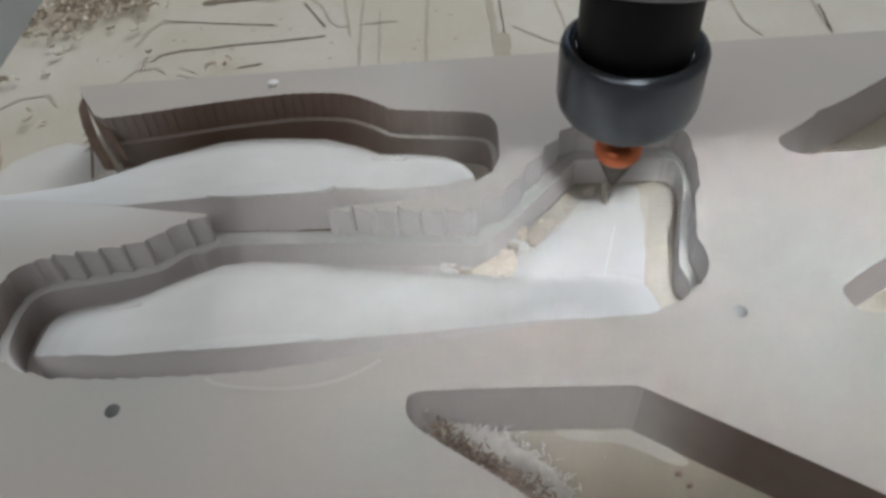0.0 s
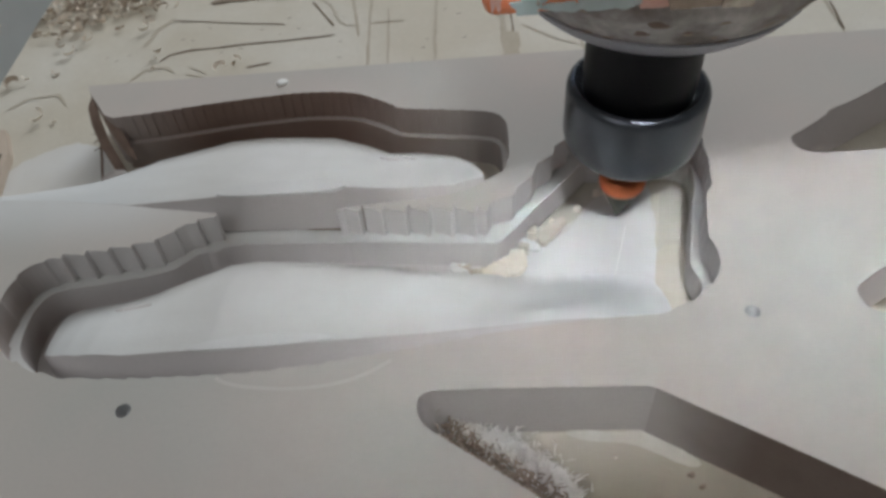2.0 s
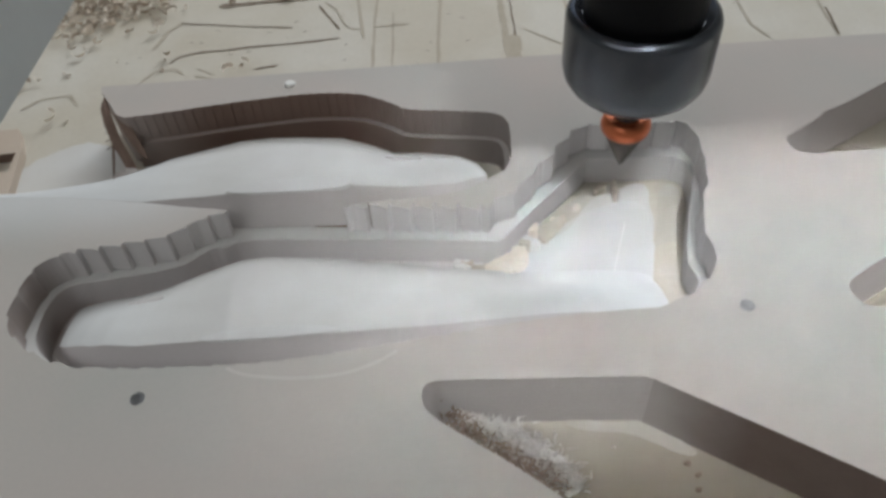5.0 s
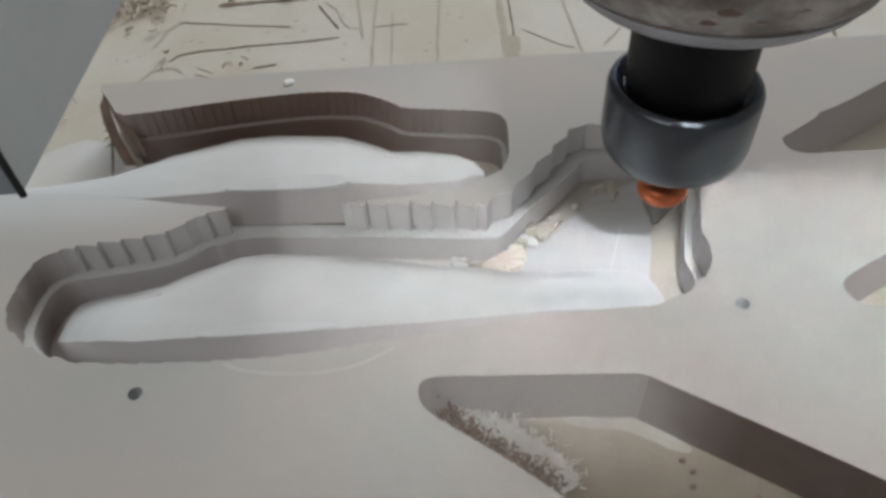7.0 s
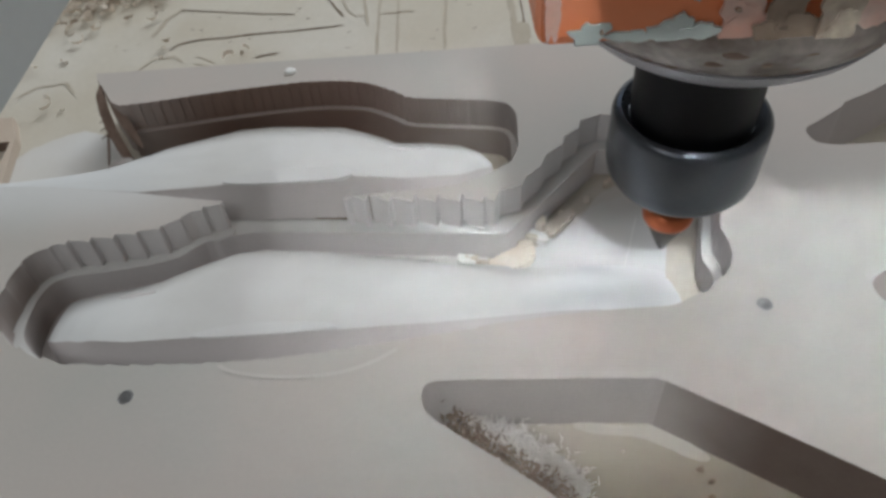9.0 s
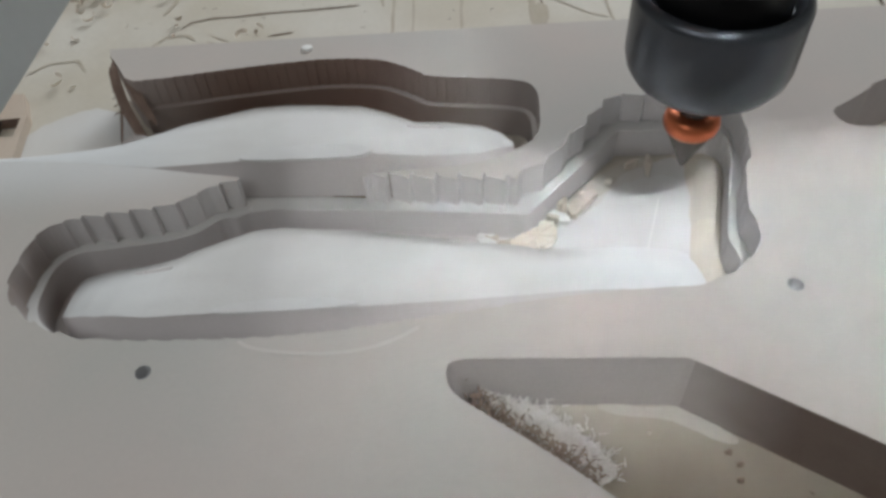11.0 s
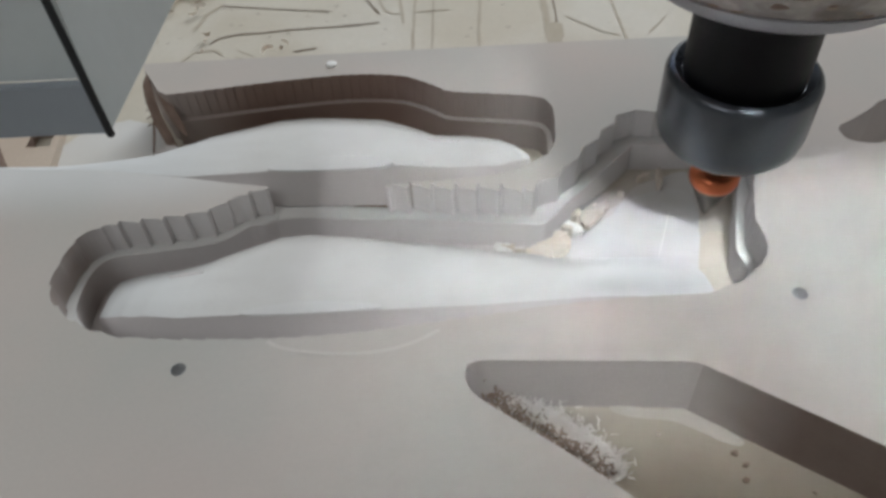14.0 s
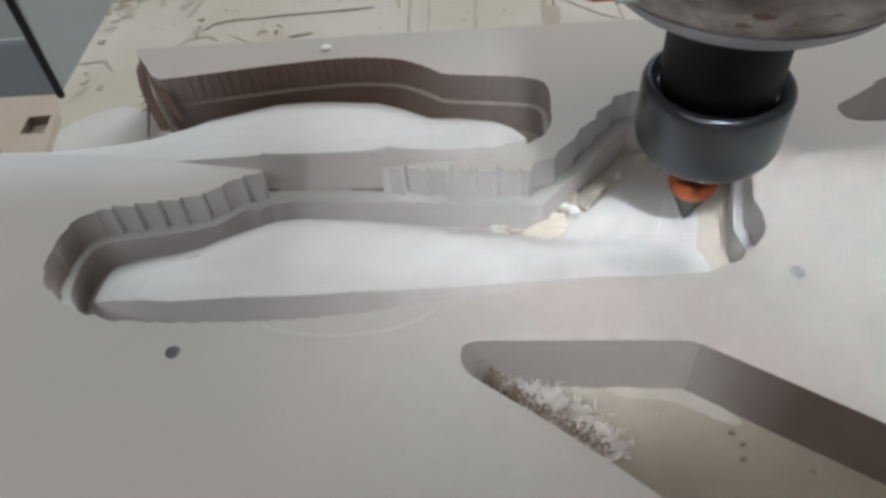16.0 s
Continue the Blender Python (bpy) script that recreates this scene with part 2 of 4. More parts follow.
def lathe(name, profile, mat, n=64, smooth=True, sharp=35):
    """A solid of revolution about z from rows of (radius, height)."""
    verts, faces = [], []
    for r, z in profile:
        for i in range(n):
            a = 2 * math.pi * i / n
            verts.append((r * math.cos(a), r * math.sin(a), z))
    for k in range(len(profile) - 1):
        for i in range(n):
            j = (i + 1) % n
            faces.append((k * n + i, k * n + j, (k + 1) * n + j, (k + 1) * n + i))
    faces.append(tuple(range(n - 1, -1, -1)))
    top = (len(profile) - 1) * n
    faces.append(tuple(range(top, top + n)))
    me = mesh_of(name, verts, faces, mat, smooth)
    bm = bmesh.new()
    bm.from_mesh(me)
    bmesh.ops.recalc_face_normals(bm, faces=bm.faces[:])
    for e in bm.edges:
        if len(e.link_faces) == 2 and e.calc_face_angle() > radians(sharp):
            e.smooth = False
    bm.to_mesh(me)
    bm.free()
    return me


def resample(points, step, closed=False):
    """Points along a polyline at about that step, with the way's unit normals (to its left) and the length so far."""
    pts = [Vector(p[:2]) for p in points]
    if closed:
        pts.append(pts[0])
    out = []
    for a, b in zip(pts, pts[1:]):
        n = max(1, round((b - a).length / step))
        out += [a.lerp(b, i / n) for i in range(n)]
    if not closed:
        out.append(pts[-1])
    return out


def rounded(points, times=2, closed=False):
    """Corner cutting: each round replaces a corner by two points."""
    pts = [Vector(p) for p in points]
    for _ in range(times):
        new_pts = [] if closed else [pts[0]]
        pairs = list(zip(pts, pts[1:] + pts[:1])) if closed else list(zip(pts, pts[1:]))
        for a, b in pairs:
            new_pts += [a.lerp(b, 0.25), a.lerp(b, 0.75)]
        if not closed:
            new_pts.append(pts[-1])
        pts = new_pts
    return pts


def normals(pts, closed=False):
    out = []
    n = len(pts)
    for i in range(n):
        a = pts[i - 1] if (i or closed) else pts[i]
        b = pts[(i + 1) % n] if (i + 1 < n or closed) else pts[i]
        d = (b - a).normalized() if (b - a).length > 1e-9 else Vector((1, 0))
        out.append(Vector((-d.y, d.x)))
    return out


def scalloped(pts, pitch, depth, phase=0.0):
    """The passes of the cutter: shallow arcs that leave a cusp at each pitch, cut away from the pocket."""
    res, s = [], phase
    nrm = normals(pts)
    for i, p in enumerate(pts):
        if i:
            s += (p - pts[i - 1]).length
        k = int(s // pitch)
        u = s / pitch - k
        wob = 0.75 + 0.5 * noise.noise((k * 3.7, phase, 0.5))
        saw = 4 * u * (1 - u) * 0.3 + u * 0.9 * (1 if u < 0.94 else (1 - u) / 0.06)
        if depth > 0.001 and 0.86 < u < 0.96:
            saw += 0.9 if depth > 0.002 else 0.4
        res.append(p - nrm[i] * depth * wob * saw)
    return res


def inside(p, poly):
    c, j = False, len(poly) - 1
    for i in range(len(poly)):
        a, b = poly[i], poly[j]
        if (a[1] > p[1]) != (b[1] > p[1]) and p[0] < (b[0] - a[0]) * (p[1] - a[1]) / (b[1] - a[1]) + a[0]:
            c = not c
        j = i
    return c


def filled(name, outer, holes, z, mat):
    """A flat sheet with holes."""
    from mathutils.geometry import delaunay_2d_cdt
    loops = [outer, *holes]
    verts, edges = [], []
    for lp in loops:
        base = len(verts)
        verts += [Vector(p[:2]) for p in lp]
        edges += [(base + i, base + (i + 1) % len(lp)) for i in range(len(lp))]
    vs, _, fs, *_ = delaunay_2d_cdt(verts, edges, [], 0, 1e-7)
    keep = []
    for f in fs:
        c = sum((vs[i] for i in f), Vector((0, 0))) / len(f)
        if inside(c, outer) and not any(inside(c, h) for h in holes):
            a, b, d = (vs[i] for i in f[:3])
            keep.append(tuple(f) if (b - a).cross(d - a) > 0 else tuple(reversed(f)))
    return [(v.x, v.y, z) for v in vs], keep


def strip(lines, mat, name, smooth=False, closed=False):
    """Quads between rows of equal length, each a list of (x, y, z)."""
    n = len(lines[0])
    verts = [v for row in lines for v in row]
    faces = []
    for k in range(len(lines) - 1):
        for i in range(n if closed else n - 1):
            j = (i + 1) % n
            faces.append((k * n + i, k * n + j, (k + 1) * n + j, (k + 1) * n + i))
    return mesh_of(name, verts, faces, mat, smooth)


def ragged(pts, amount):
    """An uneven outline: noise at two scales along the normals."""
    out = []
    for p, n in zip(pts, normals(pts, True)):
        d = noise.noise((p.x * 90, p.y * 90, 7.0)) + 0.18 * noise.noise((p.x * 400, p.y * 400, 3.0))
        out.append(p + n * d * amount)
    return out


def at(pts, z):
    return [(p[0], p[1], z) for p in pts]


def mm(rows):
    return [Vector((x * MM, y * MM)) for x, y in rows]


def smoothstep(a, b, x):
    t = max(0.0, min(1.0, (x - a) / (b - a)))
    return t * t * (3 - 2 * t)


def interp(table, x):
    """Piecewise linear through rows of (x, y), eased at the rows."""
    if x <= table[0][0]:
        return table[0][1]
    for (a, p), (b, q) in zip(table, table[1:]):
        if x <= b:
            return p + (q - p) * (x - a) / (b - a)
    return table[-1][1]


T18 = -18 * MM
LEDGE = -9 * MM

# ---- room ----
floor = tagged(new("floor", box_mesh("floor", -3, 3, -3, 2.6, -0.95, -0.9, CONCRETE)), kind="structure")
ceiling = tagged(new("ceiling", box_mesh("ceiling", -3, 3, -3, 2.6, 2.5, 2.6, PLASTER)), kind="structure")
tagged(new("wall_west", box_mesh("wall_west", -3.1, -3, -3, 2.6, -0.95, 2.6, PLASTER)), kind="structure")
tagged(new("wall_east", box_mesh("wall_east", 3, 3.1, -3, 2.6, -0.95, 2.6, PLASTER)), kind="structure")
tagged(new("wall_south", box_mesh("wall_south", -3, 3, -3.1, -3, -0.95, 2.6, PLASTER)), kind="structure")
wall = tagged(thing("wall_north"), kind="structure")
for x0, x1, z0, z1 in ((-3, -1.0, -0.95, 2.6), (1.6, 3, -0.95, 2.6), (-1.0, 1.6, -0.95, 0.5), (-1.0, 1.6, 2.0, 2.6)):
    piece("masonry", box_mesh("masonry", x0, x1, 2.5, 2.6, z0, z1, PLASTER), wall)

# ---- machine table and spoilboard ----
table = tagged(thing("machine_table"), "steel machine table carrying the spoilboard", "table")
piece("table_plate", box_mesh("table_plate", -0.62, 0.62, -0.6, 0.62, -0.08, -0.036, COVER_DARK, 0.002), table)
for x in (-0.56, 0.56):
    for y in (-0.54, 0.56):
        piece("leg", box_mesh("leg", x - 0.04, x + 0.04, y - 0.04, y + 0.04, -0.9, -0.08, COVER_DARK), table)

spoil = tagged(thing("spoilboard"), "dusty pale spoilboard scored with old cutter grooves", "spoilboard")
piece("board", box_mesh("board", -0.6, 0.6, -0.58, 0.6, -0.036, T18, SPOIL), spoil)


def groove(points, width, mat, z=T18 + 0.0002, wob=0.25):
    pts = resample(mm(points), 0.0015)
    nrm = normals(pts)
    a, b = [], []
    for i, (p, n) in enumerate(zip(pts, nrm)):
        w = width * MM * (0.5 + wob * noise.noise((p.x * 300, p.y * 300, 1.7))) * (1 if 0 < i < len(pts) - 1 else 0.3)
        d = n * 0.0004 * noise.noise((p.x * 120, p.y * 120, 4.2))
        a.append((p.x + n.x * w + d.x, p.y + n.y * w + d.y, z))
        b.append((p.x - n.x * w + d.x, p.y - n.y * w + d.y, z))
    piece("groove", strip([b, a], mat, "groove"), spoil)


groove([(-107, 237), (-104, 241), (-97, 243), (-70, 244.6), (-44, 246)], 0.9, GROOVE)
groove([(-108, 265), (-85, 260), (-63, 256)], 0.7, GROOVE)
groove([(-95, 276), (-70, 277.5), (-40, 279)], 2.6, GROOVE)
groove([(-52, 274), (-47, 268), (-43, 255), (-40, 252), (-36, 252)], 0.8, GROOVE_PALE)
groove([(-39, 280), (-35.2, 244)], 1.1, GROOVE_PALE)
groove([(-30.4, 276), (-31.6, 255), (-31.7, 222)], 1.0, GROOVE_PALE)
groove([(-31, 252), (-18, 253)], 0.8, GROOVE_PALE)
groove([(-24.5, 262), (-24.6, 222)], 0.8, GROOVE_PALE)
groove([(-5.5, 276), (-8.4, 222)], 1.1, GROOVE_PALE)
groove([(17.5, 282), (17.3, 222)], 2.4, GROOVE_PALE)
groove([(21.5, 282), (20.5, 222)], 0.7, GROOVE)
groove([(106, 262), (106, 236), (110, 226)], 0.9, GROOVE_PALE)
groove([(136, 262), (133, 220)], 0.8, GROOVE_PALE)
groove([(24, 244), (36, 232), (42, 229)], 0.7, GROOVE_PALE)
groove([(60, 240), (52, 230)], 0.6, GROOVE_PALE)
groove([(-115, 226), (-111, 232), (-104, 233), (-100, 229)], 0.9, GROOVE_PALE)
groove([(-96, 228), (-86, 224)], 0.7, GROOVE_PALE)
groove([(-75, 229), (-66, 231)], 1.0, GROOVE)
groove([(-154, 214), (-149, 220), (-139, 221), (-134, 214)], 1.0, GROOVE_PALE)
groove([(-170, 300), (200, 304)], 1.4, GROOVE_PALE)
groove([(40, 300), (44, 222)], 0.8, GROOVE_PALE)
groove([(70, 262), (96, 266)], 0.7, GROOVE_PALE)
groove([(78, 246), (74, 228)], 0.7, GROOVE_PALE)
for x, y in ((-119, 242), (-92, 257), (-72, 253), (-101, 250), (-97, 249), (-85, 240), (-78, 241), (-42, 231), (-58, 252), (-142, 247), (-62, 260), (-42, 241), (-123, 239), (-12, 233), (-3, 258), (3, 238), (2, 254)):
    groove([(x - 0.7, y), (x + 0.7, y + 0.3)], 1.3, GROOVE, T18 + 0.0003)
groove([(-96, 233), (-88, 227)], 0.6, GROOVE_PALE)
groove([(-115, 247), (-112, 259), (-107, 266)], 1.6, GROOVE_PALE)
groove([(-54, 271), (-45, 252)], 0.8, GROOVE)
groove([(18.6, 224), (19.6, 240)], 5.2, GROOVE_PALE, T18 + 0.00025)
groove([(134, 225), (136, 244)], 0.9, GROOVE)
random.seed(5)
for _ in range(70):
    x, y = random.uniform(-150, 160), random.uniform(204, 300)
    r = random.uniform(0.3, 1.1)
    groove([(x, y), (x + r, y + random.uniform(-0.5, 0.5))], random.uniform(0.6, 1.4), random.choice((GROOVE, GROOVE_PALE, GROOVE_PALE)))

# ---- the sheet ----
PITCH = 0.00035
# edge of the open pocket, walked with the pocket on the left hand
near_left = mm([(-240, 156), (-170, 152.5), (-142, 150.5), (-128, 149), (-112.7, 147.6), (-88.7, 143.2), (-77.7, 140.6), (-65.3, 138)])
left_back = mm([(-65, 137.6), (-66, 136.6), (-72.9, 134.6), (-78.4, 129.8), (-85.2, 128.2), (-96.9, 126.7), (-103.5, 126.2)])
left_end = rounded(mm([(-103.5, 126.2), (-108.3, 124.6), (-111.2, 120), (-112, 113), (-111.4, 105.5), (-107, 100), (-99, 94.8), (-90, 92)]), 2)
front = rounded(mm([(-90, 92), (-78.8, 90.9), (-64, 90.2), (-45.6, 90.2), (-33.4, 91.5), (-21.1, 92.9), (-2.4, 95.3)]), 2)
front_right = rounded(mm([(-2.4, 95.3), (16.6, 97.0), (30, 97.4), (36.1, 97.4)]), 2)
right = rounded(mm([(36.1, 97.4), (38.7, 98.2), (42.3, 99.9), (44.6, 100.5), (46.6, 102.3), (47.4, 103.9), (49.3, 104.6), (51.5, 106.9), (53.1, 110.8), (53.3, 114.7), (52.4, 118.5), (54.4, 126), (56.1, 133), (58.6, 136), (58.8, 140), (60.2, 144.5), (60.0, 148), (60.9, 154.3), (59.4, 158.4)]), 1)
right_low = rounded(mm([(36, 99.3), (42, 102), (46.5, 105.5), (50.5, 109.5), (51.2, 112.5), (50.2, 115.4), (49.8, 117.6), (52, 125), (54.4, 133), (55.7, 137), (58.1, 143.5), (59.6, 150.2), (59.2, 154.6), (57, 156.8)]), 2)
right_back = rounded(mm([(59.4, 158.4), (57.6, 160.6), (50, 160.8), (38.7, 161.2), (31, 161.8)]), 2)
stairs = mm([(31, 161.8), (27.3, 160.3), (26.5, 157.6), (22, 154), (21.2, 151), (16.6, 147.6), (15, 143.8), (10.4, 139.4), (9, 136.8), (3.8, 135.4), (1.9, 131.2)])
mid_back = mm([(1.9, 131.2), (-34, 135.3)])
tongue = rounded(mm([(-34, 135.3), (-35.2, 135.8), (-35, 136.5), (-33, 136.8)]), 1)
land = rounded(mm([(-33, 136.8), (-24.1, 137.5), (-15.3, 137.8), (-6.5, 138.8), (-1.2, 140.5), (4.3, 144), (8, 146.6), (9.6, 152)]), 2)
end1 = rounded(mm([(9.6, 152), (10.3, 160), (10.4, 166), (8.6, 170), (4, 171.6), (0.1, 172.2)]), 2)
back1 = rounded(mm([(0.1, 172.2), (-11.3, 174), (-19.5, 175.4), (-22, 178), (-28.1, 182.2), (-33.3, 184.8), (-45.4, 186.4), (-55.7, 186.1), (-72.7, 184.6), (-89.3, 182.1), (-101.4, 181), (-103, 180.8)]), 1)

segments = [  # line, pitch and depth of the scallops, width of the half-depth ledge (all mm), whether the cut is dusty
    (near_left, 5.0, 0.12, 1.9, True), (left_back, 5.6, 1.3, 1.9, True), (left_end, 7.0, 0.9, 1.9, True), (front, 5.2, 0.6, 1.9, True), (front_right, 5.2, 0.06, 1.9, True),
    (right, 6.5, 0.25, 1.9, True), (right_back, 6.0, 1.2, 3.4, True), (stairs, 6.6, 0.3, 1.9, True), (mid_back, 5.8, 2.1, 1.9, True),
    (tongue, 9.0, 0.1, 1.6, True), (land, 5.0, 0.12, 1.5, False), (end1, 6.0, 0.15, 1.5, False), (back1, 2.9, 0.45, 1.4, False)]
edge, inner, dusty, joints = [], [], 0, []
for line, pitch, depth, led, dust_on in segments:
    pts = resample(line, PITCH)
    joints.append(len(edge))
    edge += scalloped(pts, pitch * MM, depth * MM, 0.3 * len(edge) * MM)
    if line is stairs:  # the lower wall runs straight under the stepped upper one
        inner += [Vector((0.0325, 0.1588)).lerp(Vector((0.0044, 0.1284)), i / (len(pts) - 1)) for i in range(len(pts))]
    elif line is right:
        low = resample(right_low, PITCH)
        inner += [low[round(i * (len(low) - 1) / (len(pts) - 1))] for i in range(len(pts))]
    else:
        inner += [p + n * (led * MM) for p, n in zip(pts, normals(pts))]
    dusty += len(pts) if dust_on else 0
for k in joints[1:]:
    for _ in range(4):
        for i in range(k - 4, k + 4):
            edge[i] = (edge[i - 1] + edge[i] * 2 + edge[i + 1]) / 4
# soften the corners of the ledge line
for _ in range(10):
    inner = [inner[0]] + [(a + b * 2 + c) / 4 for a, b, c in zip(inner, inner[1:], inner[2:])] + [inner[-1]]

outer = edge + mm([(-106, 183), (-109, 188), (-113.5, 195), (-114.5, 198.2), (-60, 198.2), (24, 198.2), (130, 197), (300, 195.5), (300, -260), (-240, -260)])

hole_h = rounded(mm([(-16.4, 79.8), (-15.8, 81.6), (-13.6, 82.4), (-11, 82.3), (28.5, 80.3), (30.4, 79.9), (32.5, 78.5), (70, 53.4), (84, 42), (84, 20), (60, 6), (50, 16), (20.5, 45.6), (10, 54.8), (0.5, 62.8), (-9.9, 70.6), (-14.6, 74.2), (-16.3, 77)]), 2, True)
hole_r1 = rounded(mm([(83, 149.2), (83.6, 151.6), (86.4, 153), (96.3, 159.3), (96.8, 160.8), (104.4, 163.8), (121, 173.3), (150, 190), (165, 186), (165, 146), (140, 144.2), (107.9, 144), (97.8, 144), (88.5, 144), (84, 145.6)]), 2, True)
hole_r2 = rounded(mm([(78.8, 98.6), (79.6, 101), (82.6, 102.8), (91.4, 107.8), (120, 122), (140, 118), (140, 94), (110, 92.4), (92, 92.4), (83, 93.4), (80, 94.6)]), 2, True)
screw_holes = [(-75.8, 82.8), (55.6, 96.3), (-142, 113.5)]
drilled = [[Vector((x * MM + 0.0016 * math.cos(a), y * MM + 0.0016 * math.sin(a))) for a in [2 * math.pi * i / 28 for i in range(28)]] for x, y in screw_holes]
holes = [resample(h, 0.0015, True) for h in (hole_h, hole_r1, hole_r2)]

sheet = tagged(thing("mdf_sheet"), "grey-brown MDF sheet, dusty, pocketed and cut through by the router", "board")
v, f = filled("face", outer, holes + drilled, 0.0, MDF_FACE)
piece("face", mesh_of("face", v, f, MDF_FACE), sheet, "smooth sanded top face with a film of dust")
for a, b, mat, label in ((0, dusty + 1, MDF_CUT_DUSTY, "scalloped cut wall grey with dust"), (dusty, len(edge), MDF_CUT, "scalloped dark brown cut wall")):
    piece("upper_wall", strip([at(edge[a:b], LEDGE), at(edge[a:b], 0.0)], mat, "upper_wall"), sheet, label)
    piece("lower_wall", strip([at(inner[a:b], T18), at(inner[a:b], LEDGE)], mat, "lower_wall", True), sheet)
low_edge = [p for p in inner]
for a, b, mat in ((0, dusty + 1, MDF_DUSTED), (dusty, len(edge), MDF_CUT_WORN)):
    piece("ledge", strip([at(low_edge[a:b], LEDGE), at(edge[a:b], LEDGE)], mat, "ledge"), sheet, "narrow step half way down the cut")
rim = [outer[-1 - i] for i in range(10)][::-1]
rim = [edge[-1]] + rim + [edge[0]]
piece("outer_edge", strip([at(rim, T18), at(rim, 0.0)], MDF_CUT, "outer_edge"), sheet)
for h in holes:
    if h is holes[0]:  # the cut-out's long side is brown board, with light falloff painted in
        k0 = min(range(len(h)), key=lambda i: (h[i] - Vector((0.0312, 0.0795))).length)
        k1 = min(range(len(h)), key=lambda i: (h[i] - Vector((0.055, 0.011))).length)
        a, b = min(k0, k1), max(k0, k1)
        piece("cut_wall", strip([at(h[a:b + 1], T18), at(h[a:b + 1], 0.0)], MDF_CUT_LONG, "cut_wall", True), sheet, "brown through-cut wall, dusty at one end, shade painted towards the other")
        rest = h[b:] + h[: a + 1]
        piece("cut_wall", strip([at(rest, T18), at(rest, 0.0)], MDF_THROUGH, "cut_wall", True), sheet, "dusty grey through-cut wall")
        continue
    piece("cut_wall", strip([at(h, T18), at(h, 0.0)], MDF_THROUGH, "cut_wall", True, True), sheet, "smooth brown through-cut wall")
for d in drilled:
    me = strip([[(p.x, p.y, 0) for p in d], [(p.x, p.y, -0.0018) for p in d], [((p.x - d[0].x + 0.0016) * 0.05 + d[0].x - 0.0016, (p.y - d[0].y) * 0.05 + d[0].y, -0.0024) for p in d]], HOLE, "screw_hole", True, True)
    piece("screw_hole", me, sheet, "small drilled screw hole, dusty grey inside")


# ---- the relief left standing in the pockets ----
def relief(name, x0, x1, front_y, back_y, crest_y, height, foot, low_back, label, step=0.8):
    nx, ny = int((x1 - x0) / step), 55
    rows = []
    for j in range(ny + 1):
        v = j / ny
        row = []
        for i in range(nx + 1):
            x = x0 + (x1 - x0) * i / nx
            yf, yb, yc = interp(front_y, x), interp(back_y, x), interp(crest_y, x)
            y = yf + (yc - yf) * v / 0.2 if v < 0.2 else yc + (yb - yc) * (v - 0.2) / 0.8
            top, low = interp(height, x), interp(foot, x)
            if v < 0.2:
                u = v / 0.2
                z = low + (top - low) * (1 - (1 - u) ** 1.25)
            else:
                u = (v - 0.2) / 0.8
                z = top + (interp(low_back, x) - top) * (lambda w: (u ** 2 * 0.72 + 0.28 * u) * (1 - w) + smoothstep(0, 1, u) * w)(smoothstep(-6, 14, x))
            z += 0.12 * noise.noise((x * 0.09, y * 0.2, 3.0))
            row.append((x * MM, y * MM, max(z, -17.9) * MM))
        rows.append(row)
    k = next(j for j in range(ny + 1) if j / ny >= 0.2)
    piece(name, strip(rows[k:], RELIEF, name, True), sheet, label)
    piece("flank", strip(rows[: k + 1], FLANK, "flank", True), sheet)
    piece("back_flank", strip([rows[-1], [(x, y + 0.0004, -0.0179) for x, y, z in rows[-1]]], MDF_CUT_DUSTY, "back_flank"), sheet)
    last = [row[-1] for row in rows]
    piece("end_flank", strip([last, [(x + 0.0004, y, -0.0179) for x, y, z in last]], MDF_CUT_DUSTY, "end_flank"), sheet)

    def height_at(x, y):
        i = round((x - x0) / (x1 - x0) * nx)
        return min(rows[k:], key=lambda row: abs(row[i][1] - y * MM))[i][2]
    return height_at


upper_height = relief("upper_relief", -150, 2.5,
       [(-150, 150), (-128, 148.2), (-112.7, 146.6), (-88.7, 142.4), (-66, 140.2), (-52.6, 139.3), (-37.2, 138.2), (-24, 138.0), (-6, 138.6), (2.5, 142)],
       [(-150, 163), (-128, 163), (-104, 168.5), (-98, 170.5), (-84.1, 172.8), (-69.6, 177.4), (-60, 177.8), (-52.4, 177.2), (-38.6, 175.3), (-31.8, 172.2), (-23.3, 166.9), (-14.8, 166.2), (-4.5, 163.6), (0.2, 160.4), (2.0, 157.4), (2.5, 156)],
       [(-150, 151), (-112, 147.6), (-88.7, 143.6), (-67, 144.4), (-51.2, 143.6), (-40.6, 143.4), (-33.5, 145), (-20, 143), (-6, 143), (2.5, 146)],
       [(-150, -0.3), (-112, -0.2), (-90, -0.2), (-66, -0.3), (-40, -0.3), (-33, -0.6), (-10, -0.7), (0, -1), (2.5, -1.8)],
       [(-150, -0.4), (-112, -0.3), (-92, -0.6), (-66, -9), (-36, -9), (-28, -4), (-12, -1.2), (2.5, -2)],
       [(-150, -17.6), (-128, -16.5), (-104, -13), (-90, -9.5), (-84, -9), (2.5, -9)],
       "smooth whitish dome of cut MDF under dust")
